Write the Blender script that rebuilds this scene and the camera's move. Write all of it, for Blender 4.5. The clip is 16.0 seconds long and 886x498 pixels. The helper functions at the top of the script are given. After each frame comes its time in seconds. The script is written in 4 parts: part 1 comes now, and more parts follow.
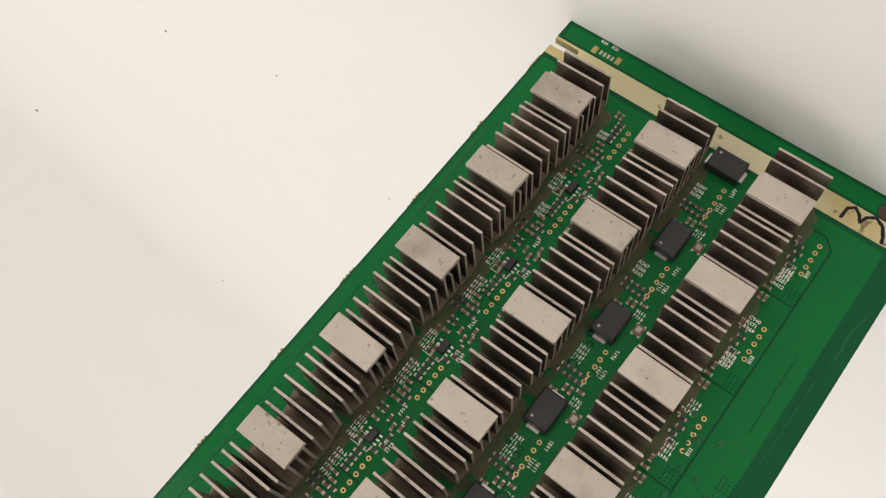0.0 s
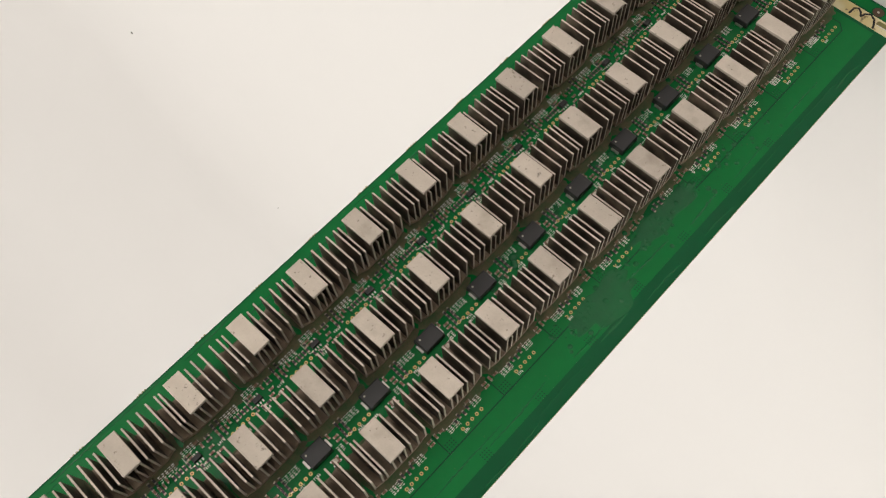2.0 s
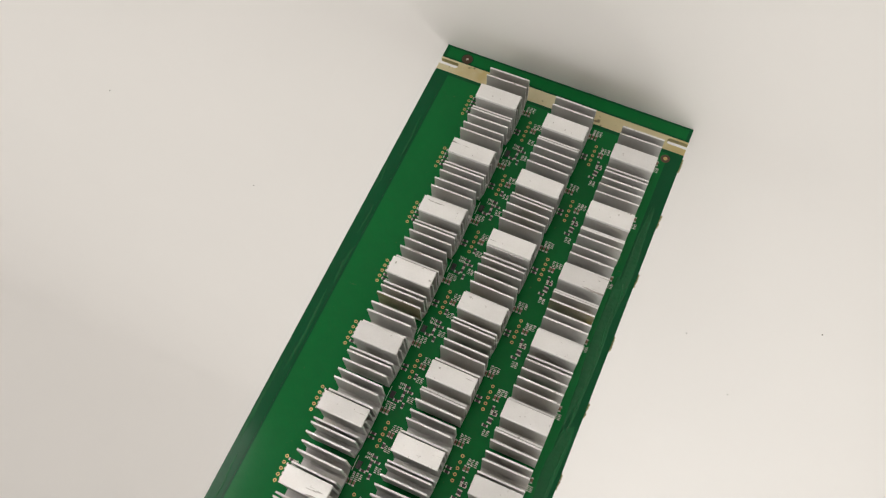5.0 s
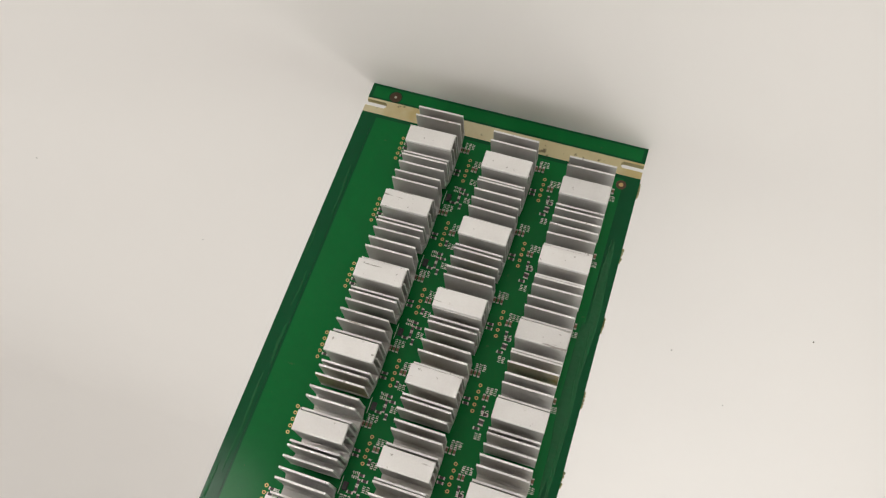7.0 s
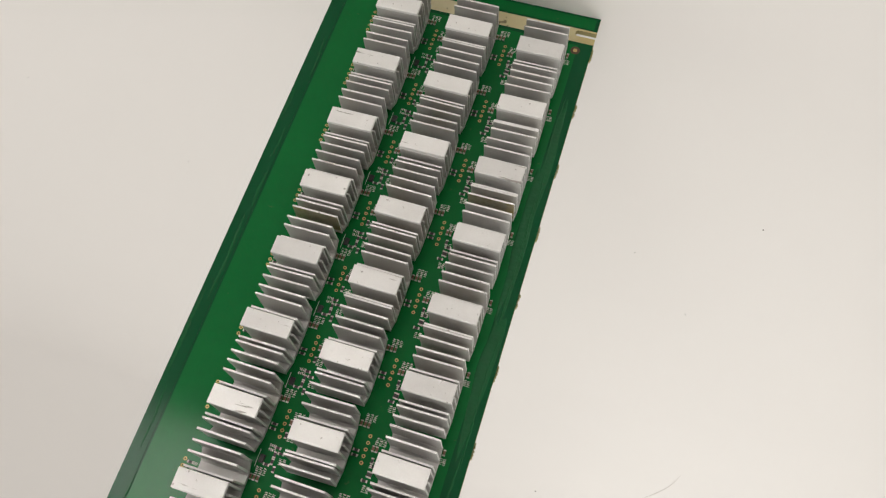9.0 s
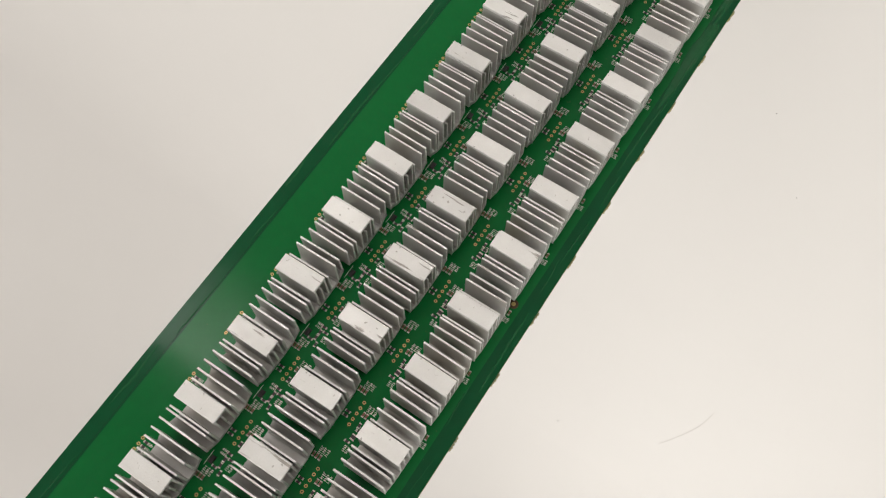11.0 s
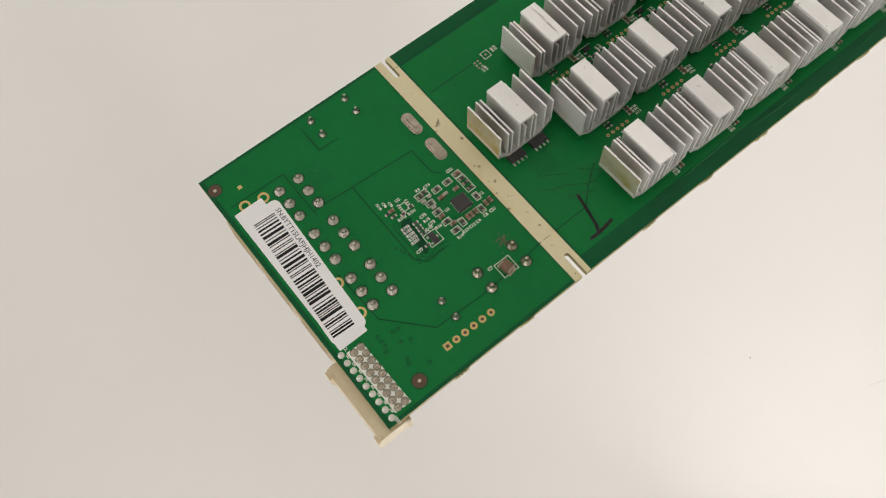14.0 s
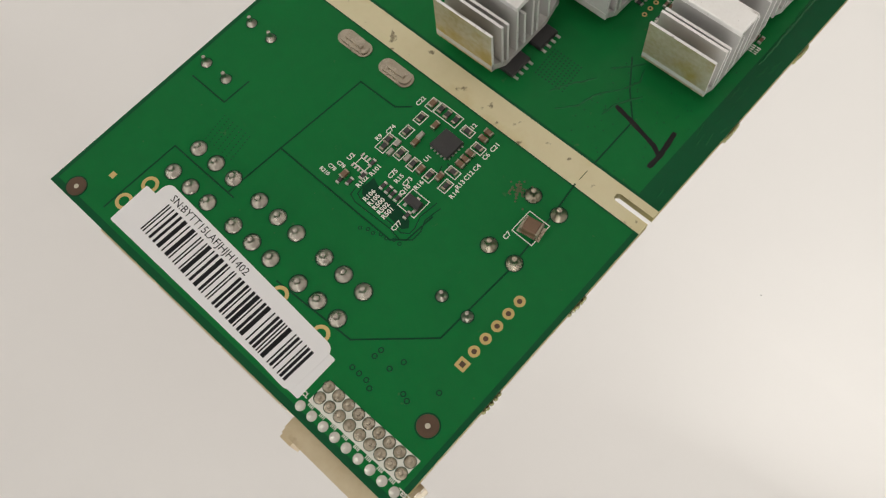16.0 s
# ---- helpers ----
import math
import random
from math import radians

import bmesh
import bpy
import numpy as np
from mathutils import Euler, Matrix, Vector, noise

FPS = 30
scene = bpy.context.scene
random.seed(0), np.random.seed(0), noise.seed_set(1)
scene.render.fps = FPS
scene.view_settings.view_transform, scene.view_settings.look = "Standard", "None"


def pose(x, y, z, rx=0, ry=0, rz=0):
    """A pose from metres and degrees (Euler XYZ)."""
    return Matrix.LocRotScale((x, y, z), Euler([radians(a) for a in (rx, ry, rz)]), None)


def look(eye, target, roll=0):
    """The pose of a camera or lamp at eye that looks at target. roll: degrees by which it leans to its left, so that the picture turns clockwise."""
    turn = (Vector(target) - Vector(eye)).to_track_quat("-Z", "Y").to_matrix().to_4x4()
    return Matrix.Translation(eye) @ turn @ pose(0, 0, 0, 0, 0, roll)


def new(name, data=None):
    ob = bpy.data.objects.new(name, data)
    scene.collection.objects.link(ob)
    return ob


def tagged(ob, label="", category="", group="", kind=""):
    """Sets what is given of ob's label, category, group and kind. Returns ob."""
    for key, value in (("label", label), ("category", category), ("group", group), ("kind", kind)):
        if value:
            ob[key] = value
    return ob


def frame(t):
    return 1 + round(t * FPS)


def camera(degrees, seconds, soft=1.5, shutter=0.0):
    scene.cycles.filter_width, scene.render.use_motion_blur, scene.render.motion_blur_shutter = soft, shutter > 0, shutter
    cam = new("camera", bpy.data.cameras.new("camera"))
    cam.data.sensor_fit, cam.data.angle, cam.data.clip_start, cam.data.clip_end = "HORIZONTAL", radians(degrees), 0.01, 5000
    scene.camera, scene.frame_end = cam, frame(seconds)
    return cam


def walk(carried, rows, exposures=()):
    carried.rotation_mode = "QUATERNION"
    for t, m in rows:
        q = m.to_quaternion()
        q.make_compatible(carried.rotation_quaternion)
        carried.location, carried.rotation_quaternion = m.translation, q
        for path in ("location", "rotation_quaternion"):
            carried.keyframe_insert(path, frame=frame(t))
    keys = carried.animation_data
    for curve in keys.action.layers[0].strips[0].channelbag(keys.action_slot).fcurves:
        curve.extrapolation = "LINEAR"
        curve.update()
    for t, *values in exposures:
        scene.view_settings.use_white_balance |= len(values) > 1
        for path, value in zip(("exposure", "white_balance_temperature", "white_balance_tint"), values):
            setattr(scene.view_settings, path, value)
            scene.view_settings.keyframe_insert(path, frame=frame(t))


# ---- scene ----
cam = camera(55.28, 16.0, soft=1.2, shutter=0.0)
walk(cam, [
    (0.0, pose(0.0185, 0.1432, 0.1011, -68.87, 38.18, -4.90)),
    (0.5, pose(0.0234, 0.1547, 0.1124, -69.01, 38.11, -4.61)),
    (0.8, pose(0.0292, 0.1686, 0.1287, -69.33, 38.69, -5.17)),
    (1.0, pose(0.0310, 0.1773, 0.1429, -69.49, 39.46, -4.18)),
    (1.5, pose(0.0362, 0.1882, 0.1816, -68.25, 40.86, -2.77)),
    (2.0, pose(0.0577, 0.2057, 0.2110, -67.21, 43.23, -2.49)),
    (2.5, pose(0.0745, 0.1992, 0.2338, -66.04, 45.38, -1.19)),
    (2.6, pose(0.1147, 0.1791, 0.2363, -65.88, 44.44, -12.50)),
    (2.7, pose(0.1498, 0.1511, 0.2388, -65.48, 43.55, -23.65)),
    (2.8, pose(0.1782, 0.1162, 0.2413, -64.85, 42.73, -34.64)),
    (2.9, pose(0.1987, 0.0762, 0.2438, -64.04, 42.01, -45.52)),
    (3.0, pose(0.2103, 0.0327, 0.2463, -63.06, 41.41, -56.29)),
    (3.1, pose(0.2218, -0.0115, 0.2534, -64.04, 40.30, -68.78)),
    (3.2, pose(0.2236, -0.0591, 0.2605, -64.67, 39.05, -81.03)),
    (3.3, pose(0.2150, -0.1078, 0.2676, -64.95, 37.73, -93.04)),
    (3.4, pose(0.1955, -0.1554, 0.2747, -64.87, 36.39, -104.84)),
    (3.5, pose(0.1654, -0.1992, 0.2819, -64.46, 35.09, -116.44)),
    (3.6, pose(0.1257, -0.2313, 0.2775, -65.12, 34.17, -128.69)),
    (3.7, pose(0.0797, -0.2553, 0.2732, -65.52, 33.16, -140.79)),
    (3.8, pose(0.0291, -0.2701, 0.2688, -65.66, 32.10, -152.74)),
    (3.9, pose(-0.0243, -0.2748, 0.2645, -65.55, 31.04, -164.55)),
    (4.0, pose(-0.0783, -0.2690, 0.2602, -65.18, 30.02, -176.23)),
    (4.5, pose(-0.0375, -0.2265, 0.2062, -66.74, 25.69, -178.53)),
    (5.0, pose(-0.0316, -0.2168, 0.1486, -66.99, 24.15, 178.29)),
    (7.5, pose(-0.0363, -0.1994, 0.1242, -67.30, 17.39, 176.87)),
    (8.0, pose(-0.0442, -0.2008, 0.1358, -67.38, 17.28, 177.07)),
    (8.5, pose(-0.0480, -0.2014, 0.1505, -67.33, 17.14, 177.41)),
    (9.0, pose(-0.0524, -0.2028, 0.1632, -67.44, 17.54, 177.25)),
    (9.5, pose(-0.0510, -0.2076, 0.1779, -67.66, 19.16, 177.87)),
    (11.8, pose(-0.0660, -0.2230, 0.3590, -66.90, 43.95, -178.00)),
    (12.0, pose(-0.0723, -0.2311, 0.3809, -66.75, 46.68, -177.75)),
    (12.5, pose(-0.0930, -0.2426, 0.4423, -65.28, 53.31, -177.97)),
    (13.0, pose(-0.0896, -0.2417, 0.4901, -65.30, 55.03, -178.33)),
    (13.2, pose(-0.0853, -0.2377, 0.4960, -66.79, 55.33, -179.33)),
    (13.5, pose(-0.0793, -0.2259, 0.5056, -66.11, 54.51, -179.46)),
    (14.0, pose(-0.0789, -0.1870, 0.5134, -68.13, 51.27, 177.96)),
    (14.5, pose(-0.0711, -0.1526, 0.5192, -70.31, 47.64, 176.33)),
    (15.0, pose(-0.0596, -0.1329, 0.5055, -70.84, 44.98, 174.99)),
    (15.5, pose(-0.0571, -0.1244, 0.4956, -71.95, 42.60, 175.19)),
    (16.0, pose(-0.0572, -0.1222, 0.5000, -71.24, 42.28, 175.11)),
], exposures=[(0.0, -0.21), (2.6, -0.27), (3.0, -0.42), (3.8, -0.48), (9.5, -0.52), (12.5, -0.38), (16.0, -0.47)])

# ---- world and lamps ----
world = bpy.data.worlds.new("world")
scene.world = world
world.use_nodes = True
world.node_tree.nodes["Background"].inputs["Color"].default_value = (0.9, 0.95, 1.0, 1)
world.node_tree.nodes["Background"].inputs["Strength"].default_value = 0.3


def area_lamp(name, eye, target, size, watts, spread=180):
    data = bpy.data.lights.new(name, "AREA")
    data.shape, data.size, data.energy, data.color = "SQUARE", size, watts, WARM
    data.spread = math.radians(spread)
    ob = new(name, data)
    ob.matrix_world = look(eye, target)
    return ob


WARM = (0.968, 0.96, 0.905)
area_lamp("ceiling_lamp", (0, 0, 2.17), (0, 0.001, 0), 2.0, 15)
# Fill lamps added out of view to even out walls, floor and board faces.
area_lamp("high_fill_lamp", (-1.15, 0.0, 1.75), (0, 0, 0.2), 0.8, 9)
area_lamp("high_fill_lamp", (1.25, 0.0, 1.5), (0, 0, 0.1), 0.9, 4.5)
area_lamp("high_fill_lamp", (-0.9, 1.05, 1.6), (0, 0, 0.2), 0.6, 6.5)
# Added low fill for the front face; no real lamp stands here.
area_lamp("low_helper_lamp", (-0.35, 1.28, 0.5), (0, 0, 0.45), 0.5, 2.2)
area_lamp("high_fill_lamp", (0.5, -1.25, 0.85), (0, 0, 0.25), 0.5, 2.8)
# Weak narrow lamp added low so the rear mask mirrors a soft sheen.
area_lamp("low_helper_lamp", (0.48, -1.15, 0.12), (0, 0, 0.14), 0.18, 0.022, 18)


# ---- materials ----
def material(name, base, other=None, rough=0.5, metal=0.0, scale=40.0, spread=0.5, fine=600.0, bump=0.0, coat=0.0,
             detail=4.0, specular=0.5, bump_scale=None, island=False, rough_spread=0.08):
    """A surface with variation at two scales: broad stains and fine grain."""
    m = bpy.data.materials.new(name)
    m.use_nodes = True
    nt = m.node_tree
    n, link = nt.nodes, nt.links
    b = n["Principled BSDF"]
    other = other or tuple(c * 0.7 for c in base)
    co = n.new("ShaderNodeTexCoord")
    n1, n2 = n.new("ShaderNodeTexNoise"), n.new("ShaderNodeTexNoise")
    for t, s in ((n1, scale), (n2, fine)):
        t.inputs["Scale"].default_value = s
        t.inputs["Detail"].default_value = detail
    geo = n.new("ShaderNodeNewGeometry")
    for t in (n1, n2):
        link.new(geo.outputs["Position"], t.inputs["Vector"])
    add = n.new("ShaderNodeMath")
    add.operation = "MULTIPLY_ADD"
    link.new(n1.outputs["Fac"], add.inputs[0])
    add.inputs[1].default_value = 0.65
    half = n.new("ShaderNodeMath")
    half.operation = "MULTIPLY"
    half.inputs[1].default_value = 0.35
    link.new(n2.outputs["Fac"], half.inputs[0])
    link.new(half.outputs[0], add.inputs[2])
    ramp = n.new("ShaderNodeMapRange")
    ramp.inputs["From Min"].default_value = 0.5 - 0.2
    ramp.inputs["From Max"].default_value = 0.5 + 0.2
    link.new(add.outputs[0], ramp.inputs["Value"])
    fac = n.new("ShaderNodeMath")
    fac.operation = "MULTIPLY"
    fac.inputs[1].default_value = spread
    link.new(ramp.outputs[0], fac.inputs[0])
    mix = n.new("ShaderNodeMix")
    mix.data_type = "RGBA"
    link.new(fac.outputs[0], mix.inputs["Factor"])
    mix.inputs["A"].default_value, mix.inputs["B"].default_value = (*base, 1), (*other, 1)
    last = mix.outputs["Result"]
    if island:
        info = n.new("ShaderNodeObjectInfo")
        hsv = n.new("ShaderNodeHueSaturation")
        rng = n.new("ShaderNodeMapRange")
        rng.inputs["To Min"].default_value, rng.inputs["To Max"].default_value = 0.88, 1.08
        link.new(info.outputs["Random"], rng.inputs["Value"])
        link.new(rng.outputs[0], hsv.inputs["Value"])
        link.new(last, hsv.inputs["Color"])
        last = hsv.outputs["Color"]
    link.new(last, b.inputs["Base Color"])
    b.inputs["Metallic"].default_value = metal
    rr = n.new("ShaderNodeMapRange")
    rr.inputs["To Min"].default_value, rr.inputs["To Max"].default_value = max(0.02, rough - rough_spread), rough + rough_spread
    link.new(n1.outputs["Fac"], rr.inputs["Value"])
    link.new(rr.outputs[0], b.inputs["Roughness"])
    b.inputs["Specular IOR Level"].default_value = specular
    b.inputs["Coat Weight"].default_value = coat
    b.inputs["Coat Roughness"].default_value = 0.08
    if bump:
        bp = n.new("ShaderNodeBump")
        bp.inputs["Strength"].default_value = bump
        bp.inputs["Distance"].default_value = 0.0005
        src = n2
        if bump_scale:
            src = n.new("ShaderNodeTexNoise")
            src.inputs["Scale"].default_value = bump_scale
            link.new(geo.outputs["Position"], src.inputs["Vector"])
        link.new(src.outputs["Fac"], bp.inputs["Height"])
        link.new(bp.outputs["Normal"], b.inputs["Normal"])
        link.new(bp.outputs["Normal"], b.inputs["Coat Normal"])
    return m


WHITE = material("white_laminate", (0.80, 0.774, 0.762), (0.765, 0.740, 0.728), 0.55, scale=1.5, fine=9.0, spread=0.5, rough_spread=0.05)
CEIL = material("white_paint", (0.82, 0.81, 0.79), (0.78, 0.77, 0.75), 0.8, scale=2.0, spread=0.4)
MASK_DARK = material("dark_solder_mask", (0.007, 0.095, 0.034), (0.006, 0.072, 0.026), 0.12, scale=30, fine=400, bump=0.12, bump_scale=90, specular=0.1, rough_spread=0.04)
MASK = material("solder_mask", (0.008, 0.170, 0.040), (0.006, 0.125, 0.032), 0.12, scale=25, fine=500, bump=0.12, bump_scale=70, specular=0.1, rough_spread=0.04)
FIBRE = material("glass_fibre_edge", (0.30, 0.26, 0.09), (0.19, 0.16, 0.06), 0.6, scale=120, fine=900, bump=0.3)
BARE = material("bare_laminate", (0.72, 0.65, 0.43), (0.64, 0.56, 0.33), 0.5, scale=60, fine=700, spread=0.7, bump=0.05)
ALU = material("bare_aluminium", (0.66, 0.65, 0.64), (0.54, 0.52, 0.50), 0.5, metal=0.4, scale=90, fine=1500, spread=0.5, bump=0.04, island=True)
ALU_PLATE = material("brushed_aluminium_top", (0.92, 0.91, 0.90), (0.78, 0.76, 0.74), 0.45, metal=0.4, scale=160, fine=2500, spread=0.6, bump=0.08, island=True)
# Dust brown, darkened further so the fin faces carry their shade in the colour.
DUSTY_SHADED = material("dusty_shaded_aluminium", (0.125, 0.095, 0.073), (0.045, 0.034, 0.026), 0.55, metal=0.35, scale=110, fine=1600, spread=0.8, bump=0.15, island=True)
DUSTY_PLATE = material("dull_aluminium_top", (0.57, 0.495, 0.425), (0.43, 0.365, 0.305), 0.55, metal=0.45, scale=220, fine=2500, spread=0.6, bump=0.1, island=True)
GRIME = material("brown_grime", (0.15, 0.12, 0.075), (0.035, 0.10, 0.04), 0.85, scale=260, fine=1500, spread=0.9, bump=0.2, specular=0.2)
DUST_BASE = material("dust_caked_base", (0.27, 0.20, 0.145), (0.16, 0.12, 0.08), 0.85, scale=200, fine=1800, spread=0.8, bump=0.4)
STAINED = material("stained_aluminium", (0.40, 0.33, 0.17), (0.66, 0.63, 0.56), 0.42, metal=0.6, scale=120, fine=1200, spread=0.9, bump=0.05)
PLASTIC = material("black_epoxy", (0.022, 0.021, 0.022), (0.035, 0.032, 0.032), 0.45, scale=300, fine=2500, bump=0.1)
TIN = material("tin_solder", (0.62, 0.60, 0.55), (0.42, 0.40, 0.36), 0.32, metal=0.9, scale=500, fine=3000, bump=0.15)
JOINT = material("dull_solder", (0.47, 0.43, 0.38), (0.30, 0.27, 0.23), 0.28, metal=0.95, scale=450, fine=3000, bump=0.2)
FLUX = material("flux_solder", (0.46, 0.41, 0.33), (0.20, 0.155, 0.10), 0.28, metal=0.92, scale=450, fine=3000, bump=0.2)
GOLD = material("gold_plating", (0.62, 0.47, 0.20), (0.40, 0.28, 0.10), 0.35, metal=0.8, scale=400, fine=3000)
COPPER = material("bare_copper_ring", (0.11, 0.065, 0.04), (0.06, 0.042, 0.03), 0.45, metal=0.6, scale=400, fine=3000)
SILK = material("white_silkscreen", (0.80, 0.80, 0.74), (0.66, 0.68, 0.60), 0.7, scale=500, fine=3000)
CERAMIC = material("brown_ceramic", (0.20, 0.115, 0.065), (0.14, 0.08, 0.045), 0.45, scale=400, fine=3000, island=True)
RESISTOR = material("black_resistor", (0.03, 0.028, 0.028), (0.055, 0.05, 0.045), 0.4, scale=400, fine=3000)
TRACE = material("trace_groove", (0.004, 0.056, 0.024), (0.003, 0.044, 0.018), 0.35, scale=100, specular=0.1)
INK = material("black_marker_ink", (0.013, 0.012, 0.014), (0.03, 0.027, 0.025), 0.45, scale=300, fine=1500, specular=0.15)
PAPER = material("white_label_paper", (0.84, 0.83, 0.84), (0.79, 0.78, 0.79), 0.55, scale=80, fine=900, spread=0.4)
PRINT = material("black_print", (0.012, 0.012, 0.014), (0.022, 0.022, 0.022), 0.6, scale=400, specular=0.1)
CREAM = material("cream_nylon", (0.66, 0.57, 0.40), (0.50, 0.38, 0.22), 0.5, scale=90, fine=700, spread=0.8, bump=0.08)
RESIN = material("amber_resin", (0.30, 0.27, 0.09), (0.14, 0.17, 0.05), 0.5, scale=300, fine=1500, bump=0.3, coat=0.3)
LACQUER = material("clear_lacquer_over_mask", (0.008, 0.125, 0.036), (0.006, 0.095, 0.030), 0.07, scale=60, fine=500, spread=0.8, bump=0.5, bump_scale=300, specular=0.28, rough_spread=0.04)
SILVER = material("grey_ceramic", (0.42, 0.40, 0.35), (0.30, 0.28, 0.24), 0.4, scale=300)
LENS = material("pale_lens", (0.55, 0.52, 0.42), (0.42, 0.38, 0.28), 0.35, scale=300)


def stain(m, colour, scale, low, high, strength=1.0, offset=0.0, stretch=None):
    """Adds irregular stains to a material: the peaks of a noise take another colour."""
    nt = m.node_tree
    n, link = nt.nodes, nt.links
    b = n["Principled BSDF"]
    old = b.inputs["Base Color"].links[0].from_socket
    geo, shift, noise, ramp, fac, mix = (n.new("ShaderNode" + k) for k in ("NewGeometry", "Mapping", "TexNoise", "MapRange", "Math", "Mix"))
    shift.inputs["Location"].default_value = (offset, offset * 1.7, offset * 0.6)
    if stretch:
        shift.inputs["Scale"].default_value = stretch
    link.new(geo.outputs["Position"], shift.inputs["Vector"])
    link.new(shift.outputs[0], noise.inputs["Vector"])
    noise.inputs["Scale"].default_value, noise.inputs["Detail"].default_value = scale, 6.0
    link.new(noise.outputs["Fac"], ramp.inputs["Value"])
    ramp.inputs["From Min"].default_value, ramp.inputs["From Max"].default_value = low, high
    fac.operation = "MULTIPLY"
    fac.inputs[1].default_value = strength
    link.new(ramp.outputs[0], fac.inputs[0])
    mix.data_type = "RGBA"
    link.new(fac.outputs[0], mix.inputs["Factor"])
    link.new(old, mix.inputs["A"])
    mix.inputs["B"].default_value = (*colour, 1)
    link.new(mix.outputs["Result"], b.inputs["Base Color"])


stain(BARE, (0.50, 0.34, 0.08), 70, 0.55, 0.66, 0.55)
stain(BARE, (0.60, 0.50, 0.22), 22, 0.48, 0.60, 0.4, 7.0)
stain(BARE, (0.10, 0.07, 0.03), 420, 0.64, 0.70, 0.8, 3.0)
stain(ALU_PLATE, (0.30, 0.27, 0.24), 700, 0.66, 0.72, 0.7, 1.0)
stain(ALU_PLATE, (0.28, 0.25, 0.22), 260, 0.66, 0.70, 0.8, 5.0, (0.25, 1.0, 2.5))
stain(ALU, (0.42, 0.37, 0.26), 60, 0.58, 0.75, 0.5, 2.0)
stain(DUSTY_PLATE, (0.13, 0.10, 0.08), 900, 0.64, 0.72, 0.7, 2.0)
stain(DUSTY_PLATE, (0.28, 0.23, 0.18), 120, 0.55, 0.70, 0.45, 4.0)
stain(DUSTY_SHADED, (0.30, 0.235, 0.175), 130, 0.50, 0.66, 0.7, 6.0)
stain(ALU, (0.50, 0.46, 0.40), 28, 0.5, 0.7, 0.5, 9.0)
stain(STAINED, (0.42, 0.30, 0.05), 110, 0.52, 0.66, 0.8, 1.5)
stain(CREAM, (0.24, 0.14, 0.06), 150, 0.60, 0.72, 0.7, 2.5)
stain(MASK, (0.05, 0.15, 0.05), 600, 0.70, 0.74, 0.6, 4.5)


# ---- building helpers; board coordinates in millimetres: u along, v across, c out of a face (side -1 or +1) ----
LENGTH, MIDDLE, HALF = 502.3, 39.5, 0.8
rnd = random.Random(7)


def spot(u, v, w):
    return Vector((v - MIDDLE, w, LENGTH - u)) * 0.001


